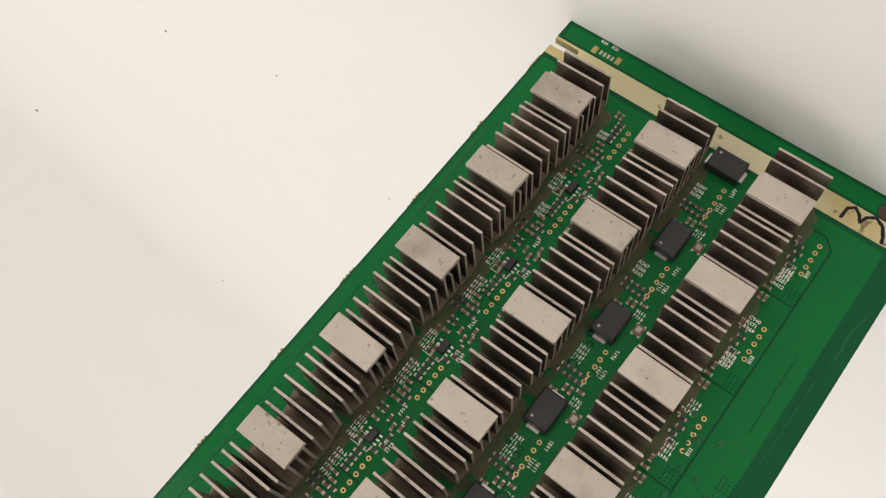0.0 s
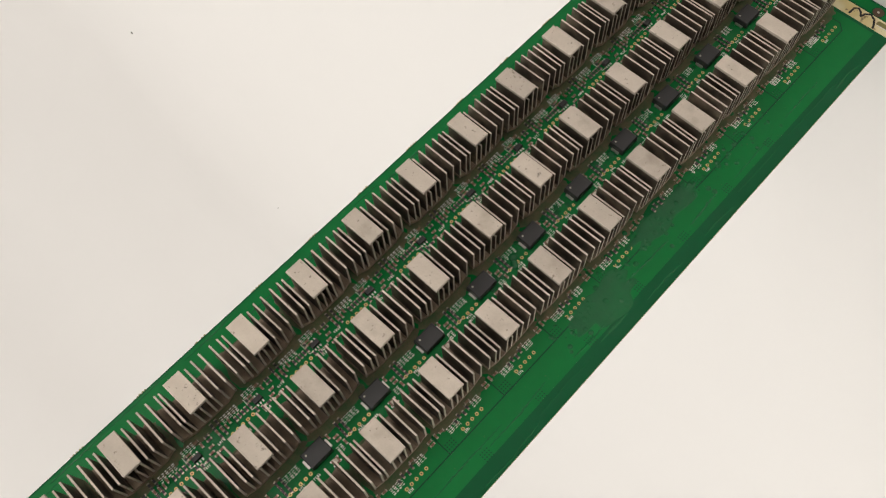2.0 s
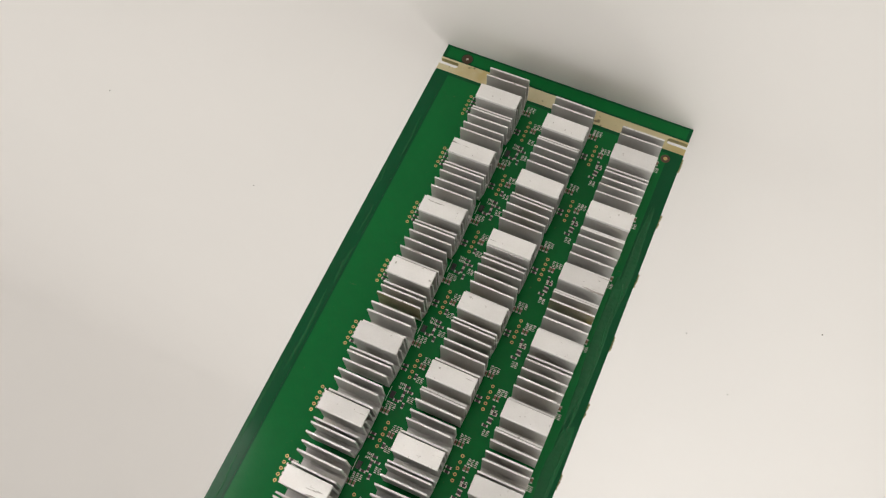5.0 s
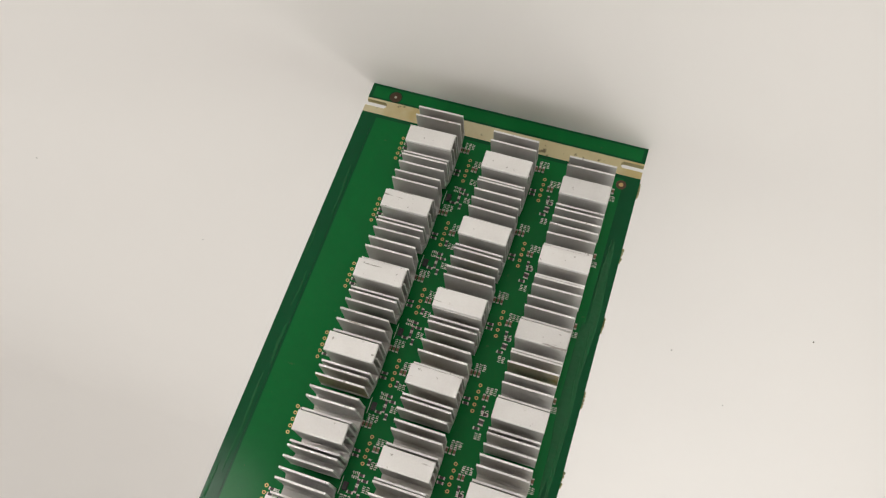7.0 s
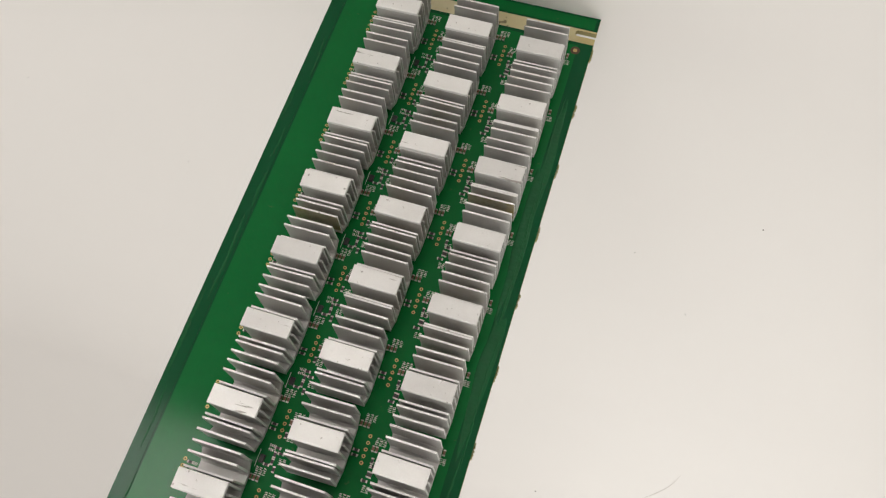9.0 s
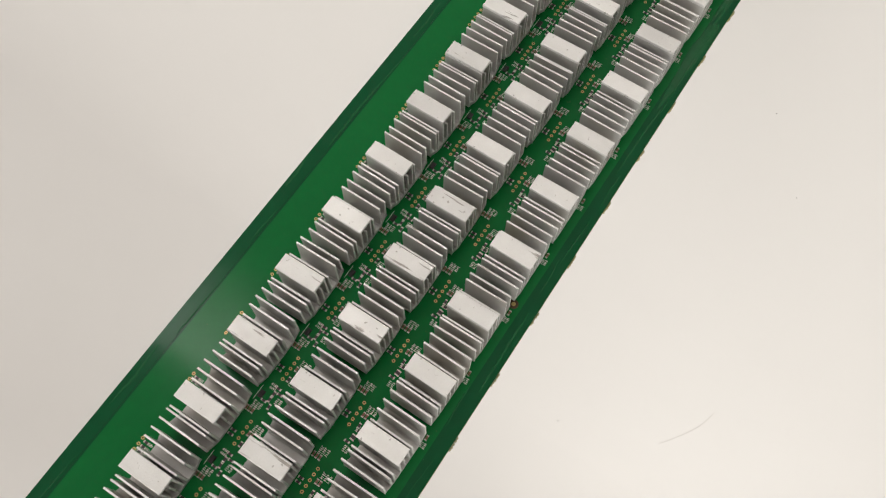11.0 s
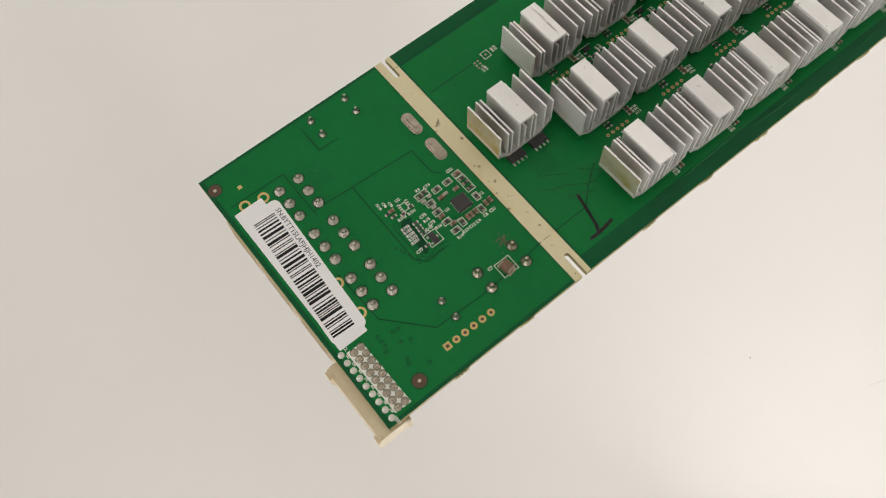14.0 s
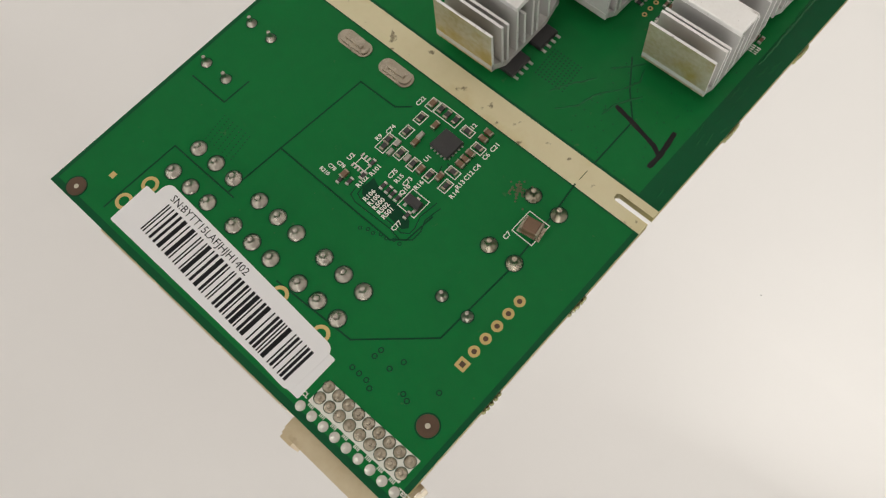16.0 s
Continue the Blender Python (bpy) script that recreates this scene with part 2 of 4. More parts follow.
class Shape:
    """Gathers solids in (a along u, b along v, c outwards) and turns them into one mesh."""

    def __init__(self):
        self.v, self.f, self.m = [], [], []

    def solid(self, verts, faces, slot=0):
        n = len(self.v)
        self.v += verts
        self.f += [tuple(n + i for i in f) for f in faces]
        self.m += [slot] * len(faces)
        return self

    def box(self, a0, a1, b0, b1, c0, c1, slot=0, turn=0.0):
        p = [(a, b, c) for c in (c0, c1) for a, b in ((a0, b0), (a1, b0), (a1, b1), (a0, b1))]
        if turn:
            s, k = math.sin(radians(turn)), math.cos(radians(turn))
            am, bm_ = (a0 + a1) / 2, (b0 + b1) / 2
            p = [(am + (a - am) * k - (b - bm_) * s, bm_ + (a - am) * s + (b - bm_) * k, c) for a, b, c in p]
        return self.solid(p, [(0, 1, 2, 3), (4, 5, 6, 7), (0, 1, 5, 4), (1, 2, 6, 5), (2, 3, 7, 6), (3, 0, 4, 7)], slot)

    def taper(self, a, b, c0, c1, inset, slot=0, a0=0.0, b0=0.0):
        """A block a by b whose upper edge is chamfered by inset."""
        ring = lambda i, c: [(a0 + s * (a / 2 - i), b0 + t * (b / 2 - i), c) for s, t in ((-1, -1), (1, -1), (1, 1), (-1, 1))]
        p = ring(0, c0) + ring(0, c1 - inset) + ring(inset, c1)
        f = [(0, 1, 2, 3), (8, 9, 10, 11)]
        for k in (0, 4):
            f += [(k + i, k + (i + 1) % 4, k + 4 + (i + 1) % 4, k + 4 + i) for i in range(4)]
        return self.solid(p, f, slot)

    def prism(self, outline, c0, c1, slot=0, side_slot=None):
        n = len(outline)
        p = [(a, b, c0) for a, b in outline] + [(a, b, c1) for a, b in outline]
        self.solid(p, [tuple(range(n)), tuple(range(n, 2 * n))], slot)
        base = len(self.v) - 2 * n
        for i in range(n):
            k = (i + 1) % n
            self.f.append((base + i, base + k, base + n + k, base + n + i))
            self.m.append(slot if side_slot is None else side_slot)
        return self

    def profile(self, outline, b0, b1, slot=0, tip=None):
        """An outline in (a, c) pushed along b."""
        n = len(outline)
        p = [(a, b0, c) for a, c in outline] + [(a, b1, c) for a, c in outline]
        f = [tuple(range(n)), tuple(range(n, 2 * n))] + [(i, (i + 1) % n, n + (i + 1) % n, n + i) for i in range(n)]
        self.solid(p, f, slot)
        if tip is not None:
            self.m[-n - 2] = self.m[-n - 1] = self.m[-n + 2] = tip
        return self

    def lathe(self, rings, a0=0.0, b0=0.0, sides=12, slot=0):
        """Rings of (radius, c), from the foot to the tip."""
        p, f = [], []
        for r, c in rings:
            p += [(a0 + r * math.cos(2 * math.pi * i / sides), b0 + r * math.sin(2 * math.pi * i / sides), c) for i in range(sides)]
        for k in range(len(rings) - 1):
            f += [(k * sides + i, k * sides + (i + 1) % sides, (k + 1) * sides + (i + 1) % sides, (k + 1) * sides + i) for i in range(sides)]
        f.append(tuple(range((len(rings) - 1) * sides, len(rings) * sides)))
        return self.solid(p, f, slot)

    def ring(self, inner, outer, c0, c1, a0=0.0, b0=0.0, sides=14, slot=0):
        p, f = [], []
        for r, c in ((inner, c0), (outer, c0), (outer, c1), (inner, c1)):
            p += [(a0 + r * math.cos(2 * math.pi * i / sides), b0 + r * math.sin(2 * math.pi * i / sides), c) for i in range(sides)]
        for k in range(4):
            j = (k + 1) % 4
            f += [(k * sides + i, k * sides + (i + 1) % sides, j * sides + (i + 1) % sides, j * sides + i) for i in range(sides)]
        return self.solid(p, f, slot)

    def line(self, points, width, c0, c1, slot=0):
        """A flat strip along a broken line, mitred by overlap."""
        for (a0, b0), (a1, b1) in zip(points, points[1:]):
            d = math.hypot(a1 - a0, b1 - b0)
            x, y = (a1 - a0) / d * width / 2, (b1 - b0) / d * width / 2
            o = [(a0 - x - y, b0 - y + x), (a0 - x + y, b0 - y - x), (a1 + x + y, b1 + y - x), (a1 + x - y, b1 + y + x)]
            self.prism(o, c0, c1, slot)
            c1 += 0.0008
        return self

    def moved(self, other, u, v, turn=0.0, dc=0.0):
        s, k = math.sin(radians(turn)), math.cos(radians(turn))
        n = len(self.v)
        self.v += [(u + a * k - b * s, v + a * s + b * k, c + dc) for a, b, c in other.v]
        self.f += [tuple(n + i for i in f) for f in other.f]
        self.m += other.m
        return self

    def mesh(self, name, side, mats, smooth=False, absolute=False):
        data = bpy.data.meshes.new(name)
        if absolute:
            pts = [spot(a, b, side * c) for a, b, c in self.v]
        else:
            pts = [Vector((b, side * c, -a)) * 0.001 for a, b, c in self.v]
        data.from_pydata(pts, [], self.f)
        for m in mats:
            data.materials.append(m)
        data.polygons.foreach_set("material_index", self.m)
        bm = bmesh.new()
        bm.from_mesh(data)
        bmesh.ops.recalc_face_normals(bm, faces=bm.faces)
        bm.to_mesh(data)
        bm.free()
        if smooth:
            data.polygons.foreach_set("use_smooth", [True] * len(data.polygons))
            data.set_sharp_from_angle(angle=radians(40))
        data.update()
        return data


def part(name, data, parent, place=(0, 0, 0), label="", kind=""):
    ob = new(name, data)
    ob.parent = parent
    ob.location = place
    if label or kind:
        tagged(ob, label=label, kind=kind)
    return ob


def thing(name, place, label, category, group=""):
    ob = new(name)
    ob.empty_display_size = 0.005
    ob.location = place
    return tagged(ob, label=label, category=category, group=group)


# ---- the setting: a seamless white table and walls round it ----
def cove():
    """White floor that sweeps up into four walls, with rounded corners in plan."""
    steps, half, top, r = 10, 1.5, 2.2, 0.45
    prof = [(0.0, 0.0), (half - r, 0.0)]
    prof += [(half - r + r * math.sin(k / steps * math.pi / 2), r - r * math.cos(k / steps * math.pi / 2)) for k in range(1, steps + 1)]
    prof.append((half, top))
    bm = bmesh.new()
    n, rows = 64, []
    for d, z in prof[1:]:
        row = []
        for i in range(n):
            t = 2 * math.pi * i / n
            c, s = math.cos(t), math.sin(t)
            k = (abs(c) ** 5 + abs(s) ** 5) ** (-1 / 5)
            row.append(bm.verts.new((d * k * c, d * k * s, z)))
        rows.append(row)
    bm.faces.new(rows[0])
    for a, b in zip(rows, rows[1:]):
        for i in range(n):
            bm.faces.new((a[i], a[(i + 1) % n], b[(i + 1) % n], b[i]))
    bmesh.ops.recalc_face_normals(bm, faces=bm.faces)
    for f in bm.faces:
        f.normal_flip()
        f.smooth = len(f.verts) == 4
    data = bpy.data.meshes.new("floor")
    bm.to_mesh(data)
    data.materials.append(WHITE)
    ob = new("floor", data)
    mod = ob.modifiers.new("thickness", "SOLIDIFY")
    mod.thickness, mod.offset = 0.02, -1.0
    return tagged(ob, "seamless white table surface sweeping up into plain walls", kind="structure")


cove()
# Unseen lid added over the walls: blocks world light and bounces the lamps.
bm = bmesh.new()
bmesh.ops.create_cube(bm, size=1, matrix=Matrix.LocRotScale((0, 0, 2.23), None, (3.2, 3.2, 0.04)))
data = bpy.data.meshes.new("ceiling")
bm.to_mesh(data)
bm.free()
data.materials.append(CEIL)
tagged(new("ceiling", data), "plain white ceiling", kind="structure")

# ---- the circuit board ----
board = thing("circuit_board", (0, 0, 0), "long green circuit board standing on its end, crowded with small parts", "circuit board")


def notched(u0, u1, cut):
    """Outline from u0 to u1 across the board, with an open slot from either long edge at each u of cut."""
    low, high = [], []
    for c, w, depth in cut:
        low += [(c - w, 0.0), (c - w, depth - 0.5), (c - w * 0.5, depth), (c + w * 0.5, depth), (c + w, depth - 0.5), (c + w, 0.0)]
    W = 2 * MIDDLE
    high = [(a, W - b) for a, b in reversed(low)]
    return [(u0, 0.0)] + low + [(u1, 0.0), (u1, W)] + high + [(u0, W)]


SLOTS = [(58.0, 0.72, 6.8), (495.8, 1.0, 6.0)]
part("substrate", Shape().prism(notched(0, LENGTH, SLOTS), -HALF, HALF, 0, 1).mesh("substrate", 1, [MASK_DARK, FIBRE], absolute=True), board,
     label="dark green laminate with yellow fibre edges")
for side, name in ((-1, "rear"), (1, "front")):
    c0, c1 = HALF, HALF + 0.045
    for u0, u1, v0, v1 in ((1.2, 54.8, 0.9, 78.2), (60.6, 491.6, 4.2 if side < 0 else 0.5, 74.5), (498.0, 501.6, 1.0, 78.0)):
        part("copper_pour", Shape().prism([(u0, v0), (u1, v0), (u1, v1), (u0, v1)], c0 - 0.02, c1).mesh("copper_pour", side, [MASK], absolute=True), board,
             label="brighter green mask over copper")
    for c, w, depth, u0, u1 in ((58.0, 0.72, 6.8, 55.1, 60.1), (495.8, 1.0, 6.0, 492.7, 497.4)):
        part("bare_strip", Shape().prism(notched(u0, u1, [(c, w, depth)]), HALF - 0.02, c1 + 0.01).mesh("bare_strip", side, [BARE], absolute=True), board,
             label="cream strip of bare laminate, lightly stained")

# grooves between copper areas
C1 = HALF + 0.045
TOP = C1 + 0.012
shape = Shape()
for pts in ([(12.7, 37.0), (13.6, 21.8), (22.7, 11.8), (37.4, 11.2), (48.5, 12.0), (55.4, 12.8)], [(47.0, 52.4), (29.2, 53.6), (29.2, 35.0), (29.2, 28.5), (30.9, 26.5), (36.4, 26.1)],
            [(29.0, 75.7), (29.0, 67.5), (34.5, 67.3)], [(2.8, 68.0), (17.9, 67.6), (17.9, 53.0)], [(29.2, 53.6), (18.2, 54.3)], [(47.0, 52.4), (47.2, 44.5), (49.0, 42.4)],
            [(60.4, 12.8), (70.3, 12.9), (74.7, 16.9), (80.0, 20.5)], [(61.5, 63.0), (80.0, 63.0), (95.0, 63.6)]):
    shape.line(pts, 0.28, C1 - 0.02, TOP)
for j in range(22):
    u = 488 - 19.54 * j
    if u > 70:
        shape.line([(u, 75.0), (u - 19.54, 75.0)], 0.12, C1 - 0.02, TOP)
for pts in ([(33.4, 39.2), (30.8, 38.8), (30.3, 37.3), (30.6, 29.8), (30.2, 27.3), (31.5, 25.8), (33.4, 25.8), (35.3, 26.6), (38.3, 26.1)],
            [(33.8, 38.4), (31.6, 38.0), (31.2, 36.8), (31.4, 30.4), (31.2, 28.0), (32.0, 26.9), (33.2, 26.9), (35.2, 27.6), (38.6, 27.2)],
            [(44.0, 31.0), (42.8, 30.6)], [(45.0, 30.6), (44.6, 30.0)]):
    shape.line(pts, 0.2, C1 - 0.02, TOP)
part("trace_groove", shape.mesh("trace_groove", -1, [TRACE], absolute=True), board, kind="stuff")
shape = Shape()
shape.line([(488.5, 60.2), (488.5, 65.0), (486.5, 67.0), (80.0, 66.6)], 0.3, C1 - 0.02, TOP)
for j in range(21):
    u = 473.0 - 19.54 * j
    if u > 80:
        shape.line([(u, 60.4), (u, 66.8)], 0.28, C1 - 0.02, TOP)
        shape.line([(u + 9, 28.2), (u + 9, 21.0)], 0.22, C1 - 0.02, TOP)
part("trace_groove", shape.mesh("trace_groove", 1, [TRACE], absolute=True), board, kind="stuff")

part("inner_pour", Shape().prism([(35.4, 38.0), (33.0, 38.2), (32.0, 37.4), (31.8, 36.2), (31.9, 30.8), (31.7, 28.4), (32.6, 27.6), (33.6, 28.4), (34.2, 31.0), (34.6, 36.0)], C1 - 0.02, TOP - 0.004).mesh("inner_pour", -1, [TRACE], absolute=True), board,
     label="darker green patch of mask")
part("lead_joint", Shape().line([(56.5, 12.8), (58.5, 12.8)], 0.14, TOP - 0.02, TOP + 0.004).mesh("lead_joint", -1, [GRIME], absolute=True), board, label="thin crack across the strip")

# ---- heat sinks ----
PITCH = 19.54
FINS = {-1: ((-7.85, 13.0), (-5.35, 12.7), (-4.1, 12.1), (-1.6, 13.0), (0.35, 10.5), (2.3, 13.0), (3.6, 12.0), (6.65, 13.0), (9.05, 13.1)),
        1: ((-8.3, 13.0), (-5.9, 12.7), (-4.35, 12.1), (-1.75, 13.0), (0.1, 10.5), (1.95, 13.0), (3.7, 12.0), (6.1, 13.0), (8.55, 13.1))}
CENTRE = {-1: 0.6, 1: 0.1}
BASE = [(-5.2, 1.75), (5.4, 1.75), (8.75, 4.4), (8.75, 5.4), (8.15, 5.4), (5.2, 2.9), (-5.0, 2.9), (-8.2, 5.4), (-8.8, 5.4), (-8.8, 4.4)]


def sink_maker(side, fin_mat, plate_mat, base_mat, top, half, deep):
    shift = 1.7
    low = lambda pts: [(a + CENTRE[side], c - shift) for a, c in pts]
    base = Shape().profile(low(BASE), -half, half).mesh("base", side, [base_mat])
    fins = {}
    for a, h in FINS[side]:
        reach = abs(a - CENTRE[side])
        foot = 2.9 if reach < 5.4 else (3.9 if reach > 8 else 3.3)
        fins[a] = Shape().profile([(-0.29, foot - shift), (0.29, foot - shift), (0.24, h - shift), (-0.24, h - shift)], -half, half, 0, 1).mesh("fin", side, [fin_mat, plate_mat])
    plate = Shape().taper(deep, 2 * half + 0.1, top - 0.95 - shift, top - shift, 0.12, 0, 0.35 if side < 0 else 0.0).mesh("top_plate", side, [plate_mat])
    return base, fins, plate


MAKERS = {-1: sink_maker(-1, ALU, ALU_PLATE, ALU, 14.1, 6.05, 4.7), 1: sink_maker(1, DUSTY_SHADED, DUSTY_PLATE, DUST_BASE, 13.8, 5.05, 4.95)}
LABELS = {-1: "bright bare aluminium finned heat sink with flat cap", 1: "dusty brown aluminium finned heat sink with dull cap"}


def heat_sink(u, v, side, label="", end_mat=None):
    base, fins, plate = MAKERS[side]
    ob = thing("heat_sink", spot(u, v, side * 1.7), label or LABELS[side], "heat sink", "heat sinks glued to the board")
    ob.rotation_euler = (radians(rnd.uniform(-0.5, 0.5)), radians(rnd.uniform(-0.9, 0.9)), radians(rnd.uniform(-0.7, 0.7)))
    part("base", base, ob)
    for a, mesh in fins.items():
        fin = part("fin", mesh, ob, Vector((0, 0, -a)) * 0.001)
        fin.rotation_euler = (radians(rnd.gauss(0, 0.7)), 0, 0)
        if end_mat and a == FINS[side][0][0]:
            fin.data = mesh.copy()
            fin.data.materials[0] = end_mat
            tagged(fin, label="fin with yellow stain")
    part("top_plate", plate, ob)
    return ob


REAR = [(481.9, 54.3), (479.95, 33.45), (478.2, 12.65)]
FRONT = [(482.9, 55.05), (480.7, 34.25), (478.65, 13.3)]
ROWS = 21
for side, cols in ((-1, REAR), (1, FRONT)):
    for c, (u, v) in enumerate(cols):
        for j in range(ROWS):
            stained = side < 0 and ((c == 2 and j in (2, 20)) or (c == 0 and j == 3))
            heat_sink(u - PITCH * j, v, side, "aluminium finned heat sink with yellow-stained end fin" if stained else "", STAINED if stained else None)
heat_sink(69.2, 41.4, -1, "aluminium finned heat sink with yellow-stained end fin", STAINED)

# ---- parts soldered to the board ----
def scatter(name, shape, mats, places, side, smooth=False, limit=300, label=""):
    """One small part at many places (u, v, turn): up to limit objects on one mesh, the rest joined."""
    data = shape.mesh(name, side, mats, smooth)
    for u, v, turn in places[:limit]:
        ob = part(name, data, board, spot(u, v, side * C1), label)
        ob.rotation_euler = (0, radians(-turn), 0)
    if len(places) > limit:
        rest = Shape()
        for u, v, turn in places[limit:]:
            rest.moved(shape, u, v, turn, C1)
        part(name, rest.mesh(name, side, mats, smooth, absolute=True), board, kind="stuff")


def chip_body(a, b, h, slot=0):
    return Shape().taper(a, b, 0.0, h, min(a, b) * 0.06, slot)


# chips under the heat sinks
for side, cols in ((-1, REAR), (1, FRONT)):
    scatter("processor_chip", Shape().taper(9.0, 8.0, 0.0, 0.9, 0.08), [PLASTIC],
            [(u - PITCH * j, v, 0) for u, v in cols for j in range(ROWS)], side)

# rings of plated holes
ring = Shape().ring(0.22, 0.47, -0.01, 0.03).lathe([(0.26, 0.012), (0.25, 0.014)], slot=1, sides=10)
rear_rings, front_rings = [], []
for j in range(ROWS):
    for i in range(5):
        rear_rings += [(427.0 + 58.6 - PITCH * j - 1.63 * i, 24.25, 0), (427.0 + 58.6 - PITCH * j - 1.63 * i, 45.1, 0), (427.0 + 60.2 - PITCH * j - 1.63 * i, 64.9, 0)]
        front_rings += [(486.1 - PITCH * j - 1.64 * i, 24.6, 0), (486.2 - PITCH * j - 1.66 * i, 64.9, 0)]
        front_rings.append((486.0 - PITCH * j - 1.64 * i, 45.6, 0))
keep = lambda items, low: [p for p in items if p[0] > low]
scatter("plated_hole", ring, [GOLD, MASK_DARK], sorted(keep(rear_rings, 76)), -1)
scatter("plated_hole", ring, [GOLD, MASK_DARK], sorted(keep(front_rings, 76), reverse=True), 1)

# small chip capacitors and resistors
cap = Shape().box(-0.5, 0.5, -0.28, 0.28, 0, 0.42, 0).box(-0.75, -0.45, -0.31, 0.31, 0, 0.45, 1).box(0.45, 0.75, -0.31, 0.31, 0, 0.45, 1)
res = Shape().box(-0.5, 0.5, -0.3, 0.3, 0, 0.28, 0).box(-0.78, -0.45, -0.33, 0.33, 0, 0.3, 1).box(0.45, 0.78, -0.33, 0.33, 0, 0.3, 1)
sot = Shape().taper(2.5, 1.4, 0.08, 1.0, 0.12)
for a in (-0.85, 0.0, 0.85):
    for s in (-1, 1):
        sot.box(a - 0.18, a + 0.18, s * 1.15 - 0.3, s * 1.15 + 0.3, 0.0, 0.14, 1)
caps, ress, front_caps, front_res, front_sot, rear_ic = [], [], [], [], [], []
silk_rear, silk_front = Shape(), Shape()


def words(shape, u, v, lines, length=2.2, step=1.15, along=True):
    """Lines of tiny unreadable lettering, as strokes."""
    for k in range(lines):
        n = 4
        for i in range(n):
            o = (i - (n - 1) / 2) * length / n
            a, b = (u + o, v - k * step) if along else (u - k * step, v + o)
            w = length / n * 0.36
            tall = 0.36
            if along:
                shape.box(a - w, a - w + 0.13, b - tall, b + tall, TOP - 0.02, TOP + 0.004)
                shape.box(a - w, a + w * 0.7, b + rnd.choice((-tall, 0, tall - 0.12)), b + rnd.choice((-tall, 0, tall - 0.12)) + 0.13, TOP - 0.02, TOP + 0.006)
            else:
                shape.box(a - tall, a + tall, b - w, b - w + 0.13, TOP - 0.02, TOP + 0.004)
                shape.box(a + rnd.choice((-tall, 0, tall - 0.12)), a + rnd.choice((-tall, 0, tall - 0.12)) + 0.13, b - w, b + w * 0.7, TOP - 0.02, TOP + 0.006)


READABLE = {0: (("R580", "R578"), ("R587", "R590", "R592"), ("R598", "R599", "R601", "R612")), 1: (("R553", "R551", "R554"), ("R567", "R560", "R563"), ("C940", "R571", "R569", "R572", "R574", "R577"))}
marks = []
for j in range(ROWS):
    for g, (v, du) in enumerate(((45.2, 0.0), (24.2, 0.0), (4.6, -1.0), (65.0, 2.0))):
        u = 488.0 - PITCH * j + du
        if u < 84:
            continue
        far = j == 0
        # rear face: three capacitors, a few resistors, a small chip and lettering
        for i in range(3):
            if g < 3:
                caps.append((u, v + (1.2 if g < 2 else 1.6) + i * 0.95, 0))
        if g < 2:
            caps += [(u - 5.0, v - 1.6, 0), (u - 5.0, v - 2.5, 0)]
            words(silk_rear, u + 1.9, v + 2.2, 3, 1.9, 0.95)
            words(silk_rear, u - 3.0, v - 2.0, 3, 1.9, 0.95)
        elif g == 2:
            words(silk_rear, u - 2.0, v + 2.8, 3, 1.7, 0.9)
        else:
            for i in range(5):
                ress.append((u - 3.2 - 1.25 * i, v - 1.7, 90))
                words(silk_rear, u - 3.2 - 1.25 * i, v - 3.0, 1, 1.0, 0.9, along=False)
        if g == 0 and not far:
            ress += [(u + 6.3, v - 0.6, 0), (u + 4.6, v - 0.6, 0), (u + 3.0, v - 1.6, 0), (u + 8.0, v - 0.8, 90), (u + 3.6, v + 0.5, 90), (u - 8.2, v - 1.5, 0)]
            rear_ic.append((u + 4.6, v + 2.0, 0))
            words(silk_rear, u + 8.2, v + 0.6, 2, 1.9, 1.0, along=False)
            silk_rear.line([(u + 2.6, v + 3.1), (u + 6.6, v + 3.1)], 0.14, TOP - 0.02, TOP + 0.004)
        if g < 2:
            words(silk_rear, u - 8.6, v - 2.4, 2, 1.8, 0.95)
            if not far:
                words(silk_rear, u + 5.2, v - 2.4, 2, 1.8, 0.95)
                ress.append((u + 6.9, v - 2.0, 90))
            ress += [(u - 6.4, v + 2.2, 90), (u - 7.6, v + 2.2, 90)]
        if g == 1:
            ress += [(u - 7.8, v - 2.3, 0), (u - 9.0, v - 3.1, 90), (u - 11.0, v - 3.0, 0)] + ([] if far else [(u + 8.6, v - 2.4, 0)])
    # front face, set out from the first plated hole of each group
    U = 486.1 - PITCH * j
    if U < 90:
        continue
    V = 24.6
    printed = READABLE.get(j, ((), (), ()))
    if printed[0]:
        marks += [(t, U - 2.9 - 1.05 * k, V - 4.8) for k, t in enumerate(printed[0])]
    else:
        words(silk_front, U - 1.9, V - 4.3, 5, 2.2, 1.05, along=False)
    words(silk_front, U - 9.7, V - 0.6, 1, 2.2)
    words(silk_front, U - 15.2, V - 5.0, 4, 2.0, 1.0, along=False)
    words(silk_front, U - 16.0, V + 1.6, 2, 2.0, 1.0)
    front_res += [(U - 7.4 - 1.5 * r, V - 5.2 + 1.2 * i, 90) for r in (0, 1) for i in range(4)]
    front_res += [(U - 14.8, V + 0.6, 0), (U - 16.6, V + 0.7, 90), (U - 18.0, V - 0.2, 90), (U - 18.3, V - 3.6, 90), (U - 11.4, V - 4.2, 0), (U - 11.4, V - 3.1, 0)]
    front_caps += [(U - 12.1, V - 1.4, 0), (U - 13.0, V - 0.1, 0), (U - 13.6, V - 3.4, 90), (U - 14.2, V - 5.0, 0), (U - 10.8, V + 0.9, 0), (U - 12.4, V + 1.2, 0)]
